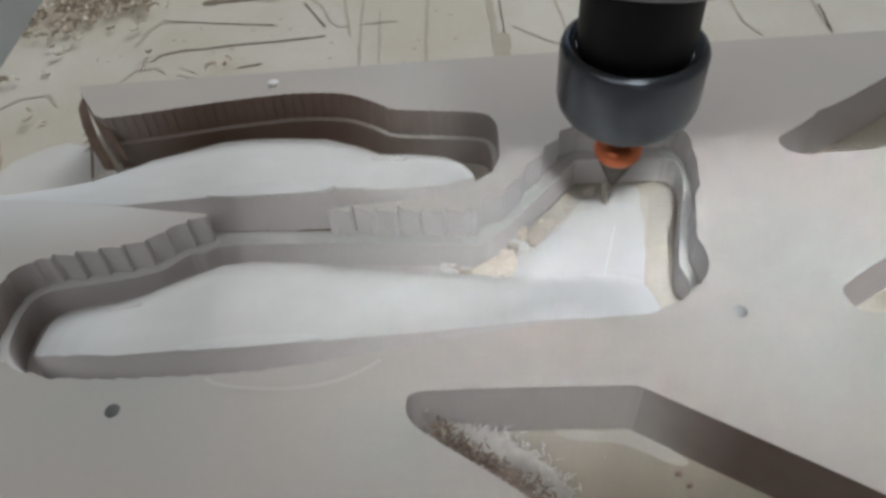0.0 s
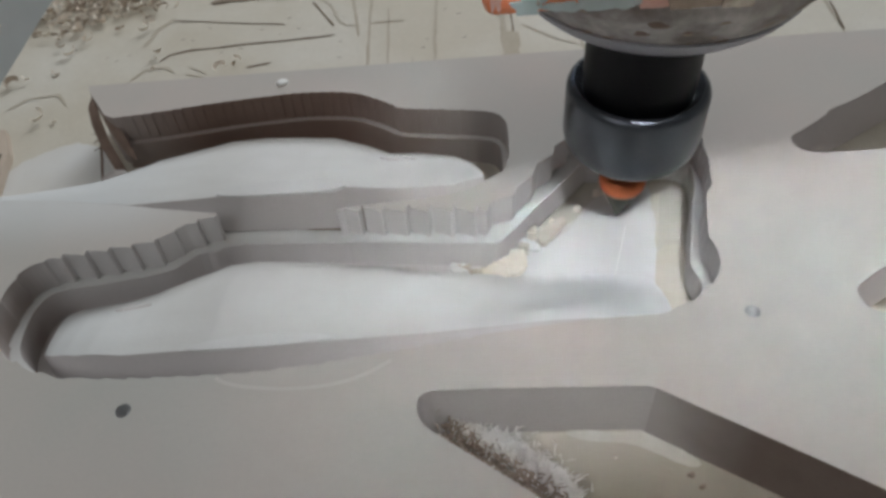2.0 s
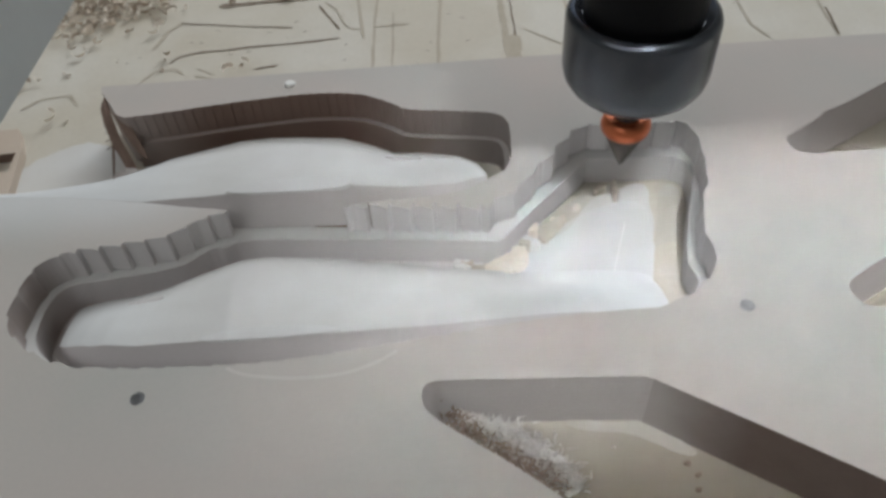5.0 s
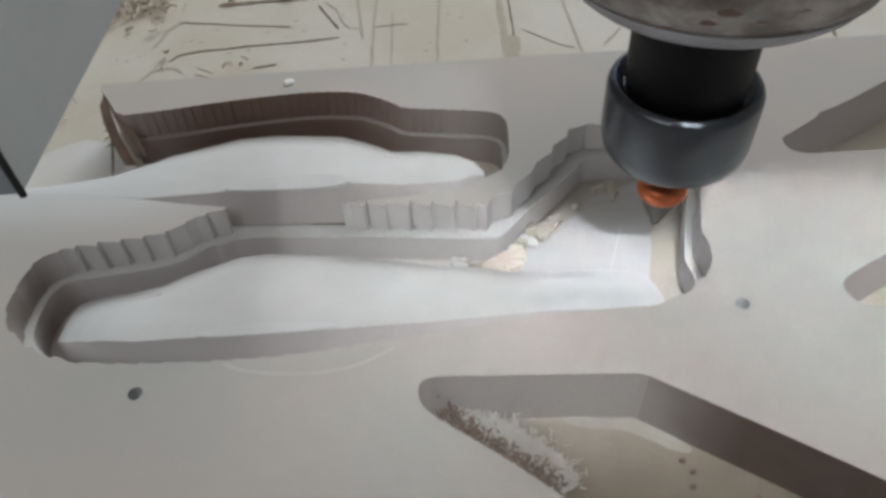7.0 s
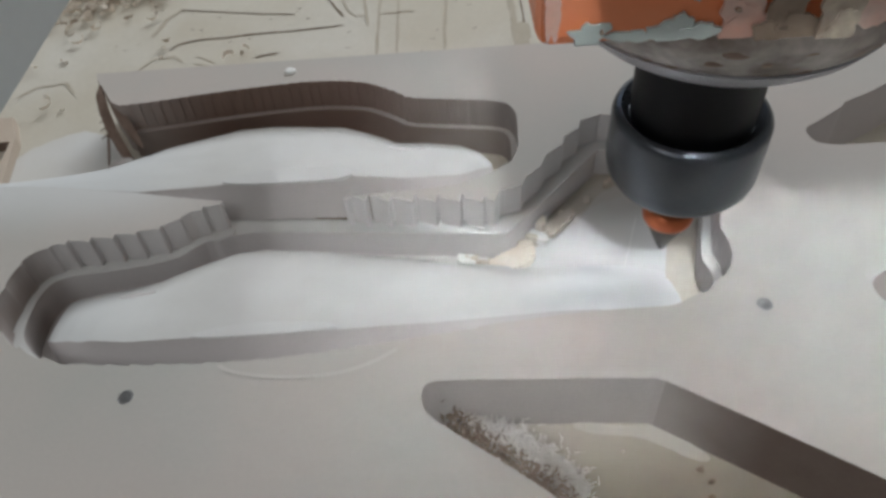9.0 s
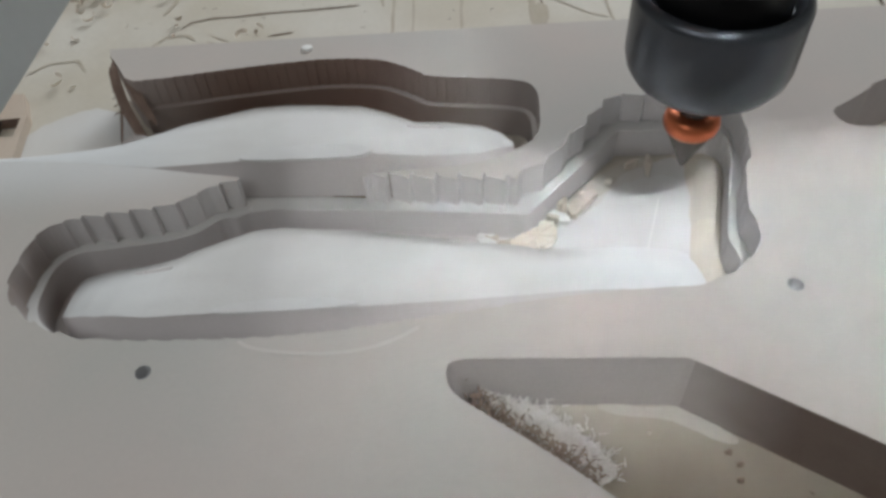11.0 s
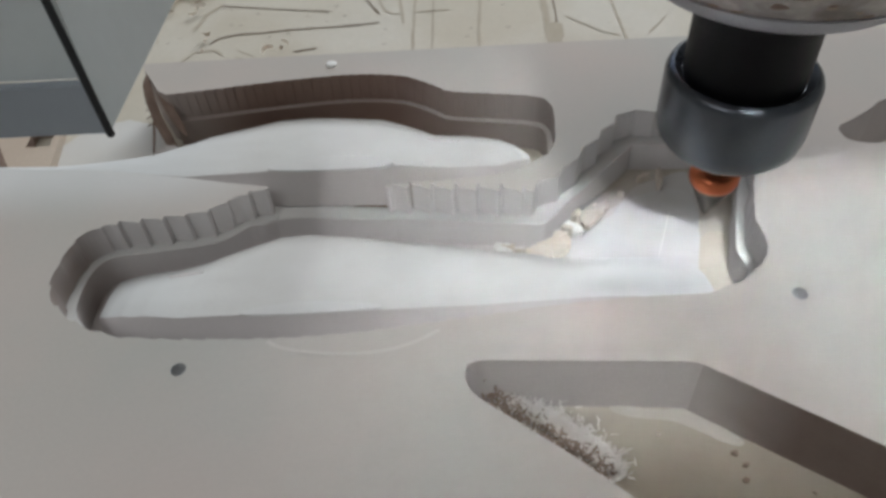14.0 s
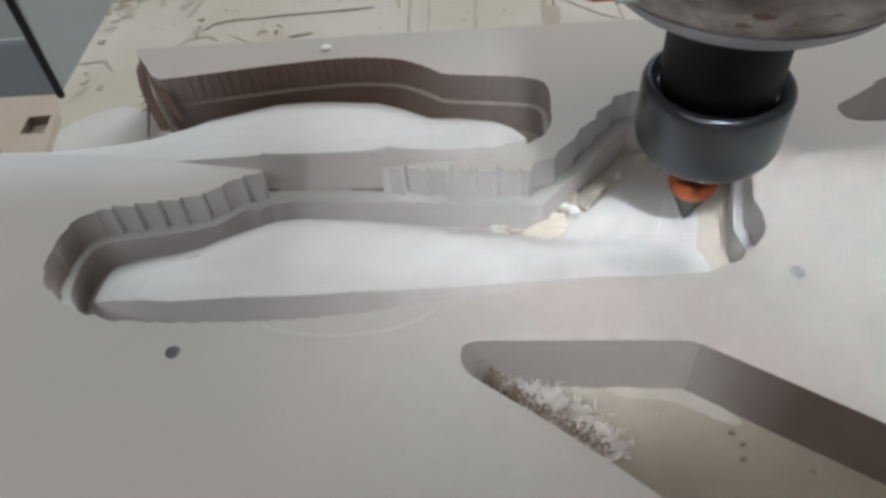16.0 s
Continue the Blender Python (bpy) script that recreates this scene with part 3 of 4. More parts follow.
lower_height = relief("lower_relief", -105, 46,
       [(-105, 107.5), (-103.4, 103.6), (-99, 99), (-93, 95.6), (-88, 93.8), (-78, 92.8), (-46, 92.4), (-33, 93), (-21, 93.4), (-2, 94.6), (20, 96), (36, 97), (46, 101.5)],
       [(-105, 113), (-104.6, 115.6), (-102.6, 117.9), (-98, 119), (-88, 119.4), (-79.5, 120.7), (-72, 124.4), (-62.6, 128.2), (-55.4, 128.9), (-36.4, 126.7), (-21.9, 123.9), (-9.2, 121), (5, 124), (14, 127), (46, 127)],
       [(-105, 108), (-103.4, 105), (-99, 101.6), (-91, 98.8), (-80, 97.2), (-50, 96.6), (-33, 96.8), (-13, 97), (20, 98.4), (36, 100), (46, 103)],
       [(-105, -12.5), (-103, -9), (-99, -5.5), (-94, -3), (-88, -1.4), (-67, -0.5), (-34, -0.5), (-10, -0.4), (14, -0.6), (21, -1.3), (27, -3.2), (33, -6.6), (39, -11.6), (43, -15), (46, -17.6)],
       [(-105, -17), (-90, -14), (-60, -11), (-40, -8), (-22, -4), (-6, -1.0), (14, -0.8), (21, -1.5), (27, -3.5), (33, -7), (39, -12), (43, -15.4), (46, -17.8)],
       [(-105, -13), (-102.6, -12), (-96, -11), (-78, -9), (-9, -9.5), (0, -13), (6, -16), (11, -17.6), (16, -17.85), (46, -17.9)],
       "smooth whitish dome of cut MDF under dust")


def plateau(outline, z0, z1):
    ring_pts = resample(rounded(mm(outline), 2, True), 0.0006, True)
    vv, fc = filled("plateau", ring_pts, [], z1 * MM, MDF_FACE)
    n = len(vv)
    b = len(vv)
    vv += at(ring_pts, z0 * MM)
    m = len(ring_pts)
    near_of = [min(range(n), key=lambda i: (vv[i][0] - p.x) ** 2 + (vv[i][1] - p.y) ** 2) for p in ring_pts]
    fc += [(near_of[i], b + i, b + (i + 1) % m, near_of[(i + 1) % m]) for i in range(m)]
    piece("plateau", mesh_of("plateau", vv, fc, MDF_DUSTED), sheet, "flat uncut plateau on the relief")


# patch over the board here; its dark left end paints the walls' shade
channel = mm([(-112, 104), (-107, 99), (-97, 93.5), (-60, 91), (0, 96.5), (0, 130), (-66, 136.5), (-80, 129), (-104, 126), (-112, 119)])
v, f = filled("channel_patch", resample(channel, 0.002, True), [], T18 + 0.0002, MDF_CUT)
piece("channel_patch", mesh_of("channel_patch", v, f, MDF_CUT_DUSTY), sheet, "patch added over the channel floor, shade painted at its left end")
plateau([(-67.5, 144.6), (-60, 143.7), (-51, 143.4), (-41, 143.2), (-35, 143.8), (-33, 145.6), (-36, 147.8), (-45, 148.8), (-58, 148.4), (-66, 146.6)], -2.4, 0.12)
plateau([(-66, 96.6), (-50, 96.4), (-38, 96.8), (-33.5, 97.2), (-36, 98.6), (-46, 99.8), (-58, 99.4), (-65, 98)], -2.6, -0.2)


def tool_mark(height, x0, x1, y, dy, width):
    pts = [(x0 + (x1 - x0) * i / 24, y + dy * i / 24) for i in range(25)]
    lo = [(x * MM, (yy - width * math.sin(math.pi * i / 24)) * MM, height(x, yy) + 0.0002) for i, (x, yy) in enumerate(pts)]
    hi = [(x * MM, (yy + width * 0.3) * MM, height(x, yy) + 0.0004) for x, yy in pts]
    piece("tool_mark", strip([lo, hi], MDF_CUT_DUSTY, "tool_mark"), sheet, "short cutter mark across the relief")


tool_mark(upper_height, -25.1, -14.9, 160.0, -1.6, 1.2)
tool_mark(lower_height, -87.7, -78.6, 114.0, 0.3, 1.1)

# step that carries the half-depth ledge across the gap between the pockets
gx = [(-70 + 0.8 * i) for i in range(50)]
gy_in = [interp([(-68, 133.4), (-65, 135), (-60, 135.6), (-34, 133.4)], x) for x in gx]
rows = [[(x * MM, y * MM, T18) for x, y in zip(gx, gy_in)], [(x * MM, y * MM, LEDGE - 0.0003) for x, y in zip(gx, gy_in)], [(x * MM, 0.1425, LEDGE - 0.0003) for x in gx]]
piece("gap_step", strip(rows[1:], MDF_DUSTED, "gap_step"), sheet)
piece("gap_wall", strip(rows[:2], MDF_CUT_DUSTY, "gap_wall"), sheet)
# flat dark wedge standing in for the shadow in the gap
gap_shade = mm([(-45, 138.4), (-39, 137.9), (-35.6, 137.4), (-35.4, 138.6), (-38, 139.2), (-42, 138.9)])
v, f = filled("gap_shade", gap_shade, [], LEDGE + 0.0002, GROOVE)
piece("gap_shade", mesh_of("gap_shade", v, f, GROOVE), sheet, "dark patch for the shadow at the foot of the flank")

# ---- pocket floor, dust and offcuts ----
dust_floor = mm([(6, 99), (34, 98.5), (43, 100), (44.5, 112), (45.5, 128), (48.5, 147), (40, 149), (30, 146), (20, 137), (12, 130), (2, 127)])
ring = ragged(resample(rounded(dust_floor, 2, True), 0.0007, True), 0.0022)
v, f = filled("dust_layer", ring, [], T18 + 0.0006, DUST)
dust = tagged(new("dust_layer", mesh_of("dust_layer", v, f, DUST)), "thin white layer of MDF dust on the pocket floor", "dust", kind="stuff")

ring = ragged(resample(rounded(mm([(6, 118), (15, 131), (25, 141), (35, 152.5), (46, 156), (50, 154), (48.5, 140), (44, 126), (40, 118)]), 2, True), 0.0007, True), 0.002)
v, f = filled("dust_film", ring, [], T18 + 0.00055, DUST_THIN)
tagged(new("dust_film", mesh_of("dust_film", v, f, DUST_THIN)), "thin greyish dust film swept over the pocket floor", "dust", kind="stuff")


def lump(name, outline, z0, z1, mat, seed):
    """A torn chip: a thick slab with a broken outline and uneven faces."""
    rnd = random.Random(seed)
    pts = resample(rounded(mm(outline), 1, True), 0.0009, True)
    lo = [(p.x + rnd.uniform(-2, 2) * 1e-4, p.y + rnd.uniform(-2, 2) * 1e-4, z0 * MM) for p in pts]
    hi = [(p.x + rnd.uniform(-3, 3) * 1e-4, p.y + rnd.uniform(-3, 3) * 1e-4, (z1 + rnd.uniform(-0.25, 0.25)) * MM) for p in pts]
    c = sum(pts, Vector((0, 0))) / len(pts)
    n = len(pts)
    verts = lo + hi + [(c.x, c.y, (z1 + 0.2) * MM)]
    faces = [(i, (i + 1) % n, n + (i + 1) % n, n + i) for i in range(n)] + [(n + i, n + (i + 1) % n, 2 * n) for i in range(n)]
    return mesh_of(name, verts, faces, mat)


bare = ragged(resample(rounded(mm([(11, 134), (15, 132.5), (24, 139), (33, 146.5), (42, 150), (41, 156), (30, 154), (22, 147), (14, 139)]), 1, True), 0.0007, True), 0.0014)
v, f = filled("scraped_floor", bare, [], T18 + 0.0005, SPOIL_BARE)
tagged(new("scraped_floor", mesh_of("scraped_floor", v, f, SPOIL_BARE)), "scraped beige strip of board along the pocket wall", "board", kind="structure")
for k, (outline, z1) in enumerate((
        ([(-1, 125.8), (2.9, 128.2), (7, 130.6), (8.8, 133), (11.6, 132.6), (12.4, 129), (11.2, 125.6), (8, 123.6), (2.4, 123.6)], -15.4),
        ([(15.2, 137.4), (20.6, 142.3), (23.4, 143.6), (24.4, 141.6), (20, 137), (17, 133.6)], -15.6),
        ([(-7.2, 127), (-3, 126.4), (-2.6, 128.6), (-4, 128.2), (-6.4, 128.8)], -15.6),
        ([(-3, 126.4), (-1.1, 127), (0.4, 125.9), (-1.3, 124.5)], -15.4),
        ([(38.4, 148.5), (39.8, 148.4), (40.2, 153.6), (38.8, 153.8)], -13.5),
        ([(33.5, 151.5), (37.5, 152.6), (37, 153.6), (33.6, 152.6)], -15),
        ([(12.2, 137.6), (15.6, 136.4), (16, 138.4), (14.6, 141)], -14.5),
        ([(27, 146.6), (28.6, 146.4), (29, 147.4), (27.6, 147.8)], -15.8),
        ([(19.4, 141.4), (21, 141), (21.4, 142.6), (20, 143)], -16),
        ([(9.5, 134.4), (13, 133), (13.8, 134), (10.6, 135.6)], -15.4))):
    tagged(new("mdf_offcut", lump("mdf_offcut", outline, -17.9, z1, CHIP, k)), "pale torn sliver lying on the pocket floor", "offcut", "offcuts in the pocket")

for k, outline in enumerate(([(9.5, 136), (12.2, 137.2), (16.1, 133.4), (15, 131.7), (12.9, 133.1)], [(-8.2, 129.6), (-3.2, 129.3), (-3.1, 126.4), (-4, 125.6), (-7.4, 126.2)])):
    tagged(new("mdf_offcut", lump("mdf_offcut", outline, -17.9, -15.6, SCREW, k + 60)), "white dusty flake lying against the pocket wall", "offcut", "offcuts in the pocket")

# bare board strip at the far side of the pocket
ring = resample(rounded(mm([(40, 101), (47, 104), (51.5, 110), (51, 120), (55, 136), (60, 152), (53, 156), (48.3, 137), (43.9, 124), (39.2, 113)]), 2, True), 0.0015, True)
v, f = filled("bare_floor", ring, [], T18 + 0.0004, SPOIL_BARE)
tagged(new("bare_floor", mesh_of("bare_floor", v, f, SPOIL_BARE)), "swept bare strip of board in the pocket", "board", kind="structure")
patch_pts = resample(rounded(mm([(46.3, 131.6), (54, 131.6), (51.4, 119.6), (49.2, 113), (46, 108), (41.5, 110), (43.7, 122.2)]), 1, True), 0.001, True)
v, f = filled("worn_floor", ragged(patch_pts, 0.0004), [], T18 + 0.0009, SPOIL)
tagged(new("worn_floor", mesh_of("worn_floor", v, f, SPOIL)), "worn beige patch of board in the pocket's corner", "board", kind="structure")
random.seed(21)
for x, y, r, skin in ((38.6, 68.9, 0.9, FIBRE_DARK), (40.2, 66.3, 0.7, FIBRE_DARK), (39.2, 63, 0.8, FIBRE_DARK), (24, 74, 0.4, CHIP), (52, 60, 0.6, FIBRE_DARK), (88.5, 97.5, 1.6, CURL), (100, 149, 1.1, CHIP), (112, 152, 0.9, CHIP)):
    pts = [(x + r * random.uniform(0.6, 1.2) * math.cos(a), y + 0.7 * r * random.uniform(0.6, 1.2) * math.sin(a)) for a in [k * 1.05 for k in range(6)]]
    tagged(new("wood_crumb", lump("wood_crumb", pts, -18, -18 + 1.1 * r, skin, int(x * 7))), "small crumb of cut wood on the spoilboard", "crumb", "crumbs in the cut-outs")

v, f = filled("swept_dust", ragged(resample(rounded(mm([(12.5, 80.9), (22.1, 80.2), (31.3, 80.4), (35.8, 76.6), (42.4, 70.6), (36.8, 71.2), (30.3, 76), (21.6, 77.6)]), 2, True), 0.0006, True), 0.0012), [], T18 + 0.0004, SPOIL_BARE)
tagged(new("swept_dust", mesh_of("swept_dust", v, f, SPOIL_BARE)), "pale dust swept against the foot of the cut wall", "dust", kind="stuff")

# ---- fibres along the torn lower edge of the near cut-out ----
random.seed(11)
fv, ff = [], []


def fibre(x, y, z, length, width, az, lift):
    d = Vector((math.cos(az) * math.cos(lift), math.sin(az) * math.cos(lift), math.sin(lift)))
    side = Vector((-math.sin(az), math.cos(az), 0)) * width
    b = len(fv)
    p = Vector((x, y, z))
    q = p + d * length * 0.6 + Vector((0, 0, 0.0002))
    t = p + d * length
    up = Vector((0, 0, width))
    fv.extend([p + side, p - side, p + up, q + side * 0.7, q - side * 0.7, q + up * 0.8, t])
    for a, c, e, g in ((0, 1, 4, 3), (1, 2, 5, 4), (2, 0, 3, 5)):
        ff.append((b + a, b + c, b + e, b + g))
    ff.extend([(b + 3, b + 4, b + 6), (b + 4, b + 5, b + 6), (b + 5, b + 3, b + 6)])


edge_line = mm([(-13.5, 76.5), (-9, 72.5), (0.8, 64.5), (8.5, 58.4)])
for p in resample(edge_line, 0.00012):
    for _ in range(7):
        d = random.random() ** 1.3
        reach = 8.5 if p.x < 0.004 else 6.5
        fibre(p.x + (3.5 + random.uniform(0, reach) * d) * MM, p.y + (4.5 + random.uniform(0, reach) * d) * MM, random.uniform(-17.9 + 5 * (1 - d), -11.5 - 4 * d) * MM,
              random.uniform(0.6, 2.6) * MM, random.uniform(0.08, 0.26) * MM, random.uniform(-0.6, 2.6), random.uniform(-0.2, 1.0))
tagged(new("fibre_fringe", mesh_of("fibre_fringe", fv, ff, FUZZ)), "pale torn MDF fibres along the cut-out's lower edge", "fibres", kind="stuff")
# dark fibres that paint the deep shade between edge and pale fringe
fv, ff = [], []
for p in resample(edge_line, 0.00012):
    for _ in range(3):
        fibre(p.x + random.uniform(0.2, 3.2) * MM, p.y + random.uniform(0.4, 4.5) * MM, random.uniform(-15, -5) * MM,
              random.uniform(0.5, 2.0) * MM, random.uniform(0.1, 0.3) * MM, random.uniform(-0.8, 2.8), random.uniform(-0.4, 0.8))
tagged(new("shade_fringe", mesh_of("shade_fringe", fv, ff, FIBRE_DARK)), "dark fibres standing in for the shade under the cut edge", "fibres", kind="stuff")
bank = []
for j in range(7):
    row = []
    for i, p in enumerate(resample(mm([(-14, 77.5), (-9, 72.9), (0.8, 65), (9.5, 58)]), 0.0008)):
        u = j / 6
        w = (9 if p.x < 0.004 else 9 - (p.x - 0.004) * 700) * MM
        w = max(w, 0.002)
        row.append((p.x + 0.0025 + 0.72 * w * u, p.y + 0.0035 + 0.7 * w * u, T18 + 0.0001 + 0.0055 * (1 - u) ** 1.5 * (0.7 + 0.6 * noise.noise((p.x * 500, p.y * 500, u * 3))) + 0.0008 * noise.noise((p.x * 1400, u * 9, 2.0)) * (1 - u)))
    bank.append(row)
tagged(new("dust_bank", strip(bank, FUZZ, "dust_bank", True)), "bank of pale fibrous dust against the cut wall", "dust", kind="stuff")

# ---- torn splinter at the broken end of the back strip ----
splinter = tagged(thing("torn_splinter"), "dark torn wood splinter at the broken end of the strip", "splinter")


def blade(name, line, widths, thick, parent):
    """A tapering torn splinter along a line in mm."""
    pts = [Vector(p) * MM for p in line]
    rows = []
    for k, (p, w) in enumerate(zip(pts, widths)):
        d = (pts[min(k + 1, len(pts) - 1)] - pts[max(k - 1, 0)]).normalized()
        s = d.cross(Vector((0.2, -1, 0.3))).normalized()
        n = s.cross(d)
        j = 0.25 * noise.noise((k * 1.3, w, 2.2))
        w *= 0.68
        rows.append([p + s * (w + j) * MM, p + n * thick * MM, p - s * (w - j) * MM, p - n * thick * MM])
    piece(name, strip(rows, SHARD, name, False, True), parent)


blade("long_splinter", [(-112.6, 194.4, -1), (-111.4, 189, -1.2), (-109.6, 184, -3), (-107.2, 178.5, -7), (-104, 174, -12), (-101.2, 171.5, -17)], [0.6, 2.0, 2.3, 2.3, 2.2, 1.0], 0.5, splinter)
blade("flake", [(-107.5, 187, -0.4), (-105.6, 183.5, -1.5), (-103, 180, -5), (-100.2, 176.5, -9.5), (-98.6, 175, -11)], [0.5, 1.9, 2.2, 1.5, 0.4], 0.4, splinter)
blade("thin_strand", [(-108.6, 180, -6), (-108.4, 175.5, -10), (-109, 172, -14), (-109.8, 170, -17)], [0.5, 0.6, 0.45, 0.2], 0.3, splinter)
for k in range(7):
    y = 193 - 2.6 * k
    blade("frayed_fibre", [(-112 + 0.65 * k, y, -2 - 0.9 * k), (-113.2 + 0.6 * k, y - 0.6, -2.4 - 0.9 * k), (-114.3 + 0.6 * k, y - 0.2, -2.8 - k)], [0.35, 0.25, 0.1], 0.15, splinter)
tagged(new("broken_block", lump("broken_block", [(-108.5, 168.5), (-103.5, 167.5), (-100.5, 171.5), (-103.5, 174), (-107.5, 172.5)], -17.9, -13, MDF_CUT_DUSTY, 41)), "broken brown MDF block at the strip's torn end", "offcut")

# ---- plug, scuffs ----
plug = lathe("plug", [(0.0014, -0.001), (0.0017, 0.0), (0.0017, 0.0003), (0.0013, 0.0007), (0.0005, 0.0008)], SCREW, 24)
ob = tagged(new("screw_plug", plug), "small white screw plug sitting on the back strip", "screw")
ob.matrix_world = pose(-0.0543, 0.1922, 0.0)
arc = resample(rounded(mm([(-58, 89), (-56, 87.6), (-51.2, 86.2), (-42.6, 85), (-33, 85.3), (-26, 87.6), (-21.5, 90.4)]), 2), 0.001)
nr = normals(arc)
piece("scuff_arc", strip([[(p.x - n.x * 0.0004, p.y - n.y * 0.0004, 0.00012) for p, n in zip(arc, nr)], [(p.x + n.x * 0.0004, p.y + n.y * 0.0004, 0.00012) for p, n in zip(arc, nr)]], PALE, "scuff_arc"), sheet, "pale curved scuff on the face")

# ---- loose wood at the open side of the sheet ----
plank = tagged(thing("wood_plank"), "brown wooden plank with a square notch on the spoilboard", "plank")
PLANK = material("brown_plank", (0.50, 0.41, 0.33), 0.8, vary=0.08, scale=50, fine=900, bump=0.0001, second=(0.58, 0.50, 0.42))
outline = mm([(-230, 150), (-139, 150), (-140.5, 170), (-143.2, 188), (-148, 199), (-230, 199)])
notch = mm([(-151.5, 177.5), (-143.8, 177.5), (-144.6, 186.5), (-151.8, 186.2)])
v, f = filled("plank_face", outline, [notch], T18 + 0.0035, PLANK)
piece("plank_face", mesh_of("plank_face", v, f, PLANK), plank)
for loop_pts in (outline, notch):
    piece("plank_edge", strip([at(loop_pts, T18), at(loop_pts, T18 + 0.0035)], SHARD if loop_pts is notch else PLANK, "plank_edge", False, True), plank)
v, f = filled("saw_cut", mm([(-176, 197), (-173, 198), (-150, 163), (-153, 161)]), [], T18 + 0.0037, GROOVE)
piece("saw_cut", mesh_of("saw_cut", v, f, SHARD), plank, "dark slanting saw cut")
wide = ragged(resample(rounded(mm([(-146, 152), (-113, 148.5), (-102, 172), (-110, 186), (-122, 193), (-136, 190), (-146, 180)]), 2, True), 0.0007, True), 0.004)
v2, f2 = filled("thin_dust", wide, [], T18 + 0.0003, DUST_THIN)
tagged(new("thin_dust", mesh_of("thin_dust", v2, f2, DUST_THIN)), "thin pale film of dust on the spoilboard", "dust", kind="stuff")
for a, b, w in (((40, 140), (32, 118), 0.22), ((24, 112), (38, 113), 0.2)):
    d = (Vector(b) - Vector(a)).normalized()
    n = Vector((-d.y, d.x)) * w
    q = [Vector(a) - n * 0.4, Vector(b) - n, Vector(b) + n * 0.3, Vector(a) + n]
    piece("dust_streak", mesh_of("dust_streak", [(p.x * MM, p.y * MM, T18 + 0.0008) for p in q], [(0, 1, 2, 3)], SCREW), dust, "pale streak swept through the dust")

# ---- shavings on the spoilboard ----
random.seed(3)
kinds = [([], []), ([], [])]
for _ in range(300):
    g = random.random()
    x, y = random.gauss(-143, 15) * MM, random.gauss(278, 11) * MM
    if g > 0.9:
        x, y = random.uniform(-170, -60) * MM, random.uniform(205, 290) * MM
    if y < 0.203:
        continue
    sv, sf = kinds[random.random() < 0.55]
    a, r, w, h = random.uniform(0, 6.3), random.uniform(0.5, 2.2) * MM, random.uniform(0.5, 1.7) * MM, random.uniform(0, 2.6) * MM
    span, tilt = random.uniform(1.2, 4.0), random.uniform(-0.5, 0.5)
    n, b = 6, len(sv)
    for i in range(n + 1):
        t = a + span * i / n
        px, py = x + r * math.cos(t), y + r * math.sin(t)
        z = T18 + 0.0001 + h * 0.5 + r * 0.25 * (1 + math.sin(t + tilt))
        sv += [(px, py, z), (px + w * 0.5 * math.cos(t), py + w * 0.5 * math.sin(t), z + w)]
    for i in range(n):
        k = b + 2 * i
        sf.append((k, k + 2, k + 3, k + 1))
tagged(new("wood_shavings", mesh_of("wood_shavings", *kinds[0], CURL)), "heap of brown curled shavings on the spoilboard", "shavings", kind="stuff")
tagged(new("pale_shavings", mesh_of("pale_shavings", *kinds[1], CHIP)), "pale curled shavings mixed into the heap", "shavings", kind="stuff")

# ---- spindle ----
spindle = tagged(thing("router_spindle"), "router spindle with dark steel collet nut and orange-coated bit", "spindle")
piece("collet_nut", lathe("collet_nut", [(0.0086, 0.0226), (0.0107, 0.0228), (0.0127, 0.0238), (0.0146, 0.0256), (0.0158, 0.0276), (0.01632, 0.0300), (0.01635, 0.0418), (0.01605, 0.0427), (0.0153, 0.0435), (0.0146, 0.0438), (0.0138, 0.0430), (0.0127, 0.0418)], STEEL, 72, sharp=27), spindle, "dark polished steel collet nut")
piece("nose", lathe("nose", [(0.0125, 0.040), (0.0128, 0.0452), (0.0128, 0.0560), (0.0133, 0.0570), (0.0133, 0.0700)], BLACK, 64), spindle, "black spindle nose")
piece("shank", lathe("shank", [(0.0032, 0.010), (0.0032, 0.024)], BIT, 32), spindle)
ringp = [(0.0028, 0.0155)]
for i in range(13):
    a = math.pi * 0.5 - math.pi * i / 12
    ringp.append((0.0040 + 0.0020 * math.cos(a), 0.0127 + 0.0026 * math.sin(a)))
ringp.append((0.0028, 0.0101))
piece("coated_ring", lathe("coated_ring", ringp[::-1], COPPER, 48), spindle, "copper-orange coated cutter body")
piece("cutter_tip", lathe("cutter_tip", [(0.0003, 0.0), (0.0011, 0.0014), (0.0034, 0.0068), (0.0050, 0.0104), (0.0044, 0.0112)], BIT, 40), spindle, "dark conical cutter tip")
housing = piece("bearing_housing", lathe("bearing_housing", [(0.0132, 0.0690), (0.020, 0.0672), (0.0255, 0.0672), (0.0275, 0.0690), (0.0345, 0.0790), (0.0350, 0.0832)], ALU, 96, sharp=40), spindle, "stained aluminium housing with dirt specks")
piece("housing_lip", lathe("housing_lip", [(0.0235, 0.0667), (0.0257, 0.0669), (0.0279, 0.0689), (0.0294, 0.0711), (0.0288, 0.0716)], ALU_LIP, 96), spindle, "brighter worn rim")
clamp = piece("clamp", box_mesh("clamp", -0.0379, 0.0160, -0.036, 0.05, 0.0832, 0.13, PAINT, 0.002), spindle, "orange painted clamp, chipped to grey along its lower edge")
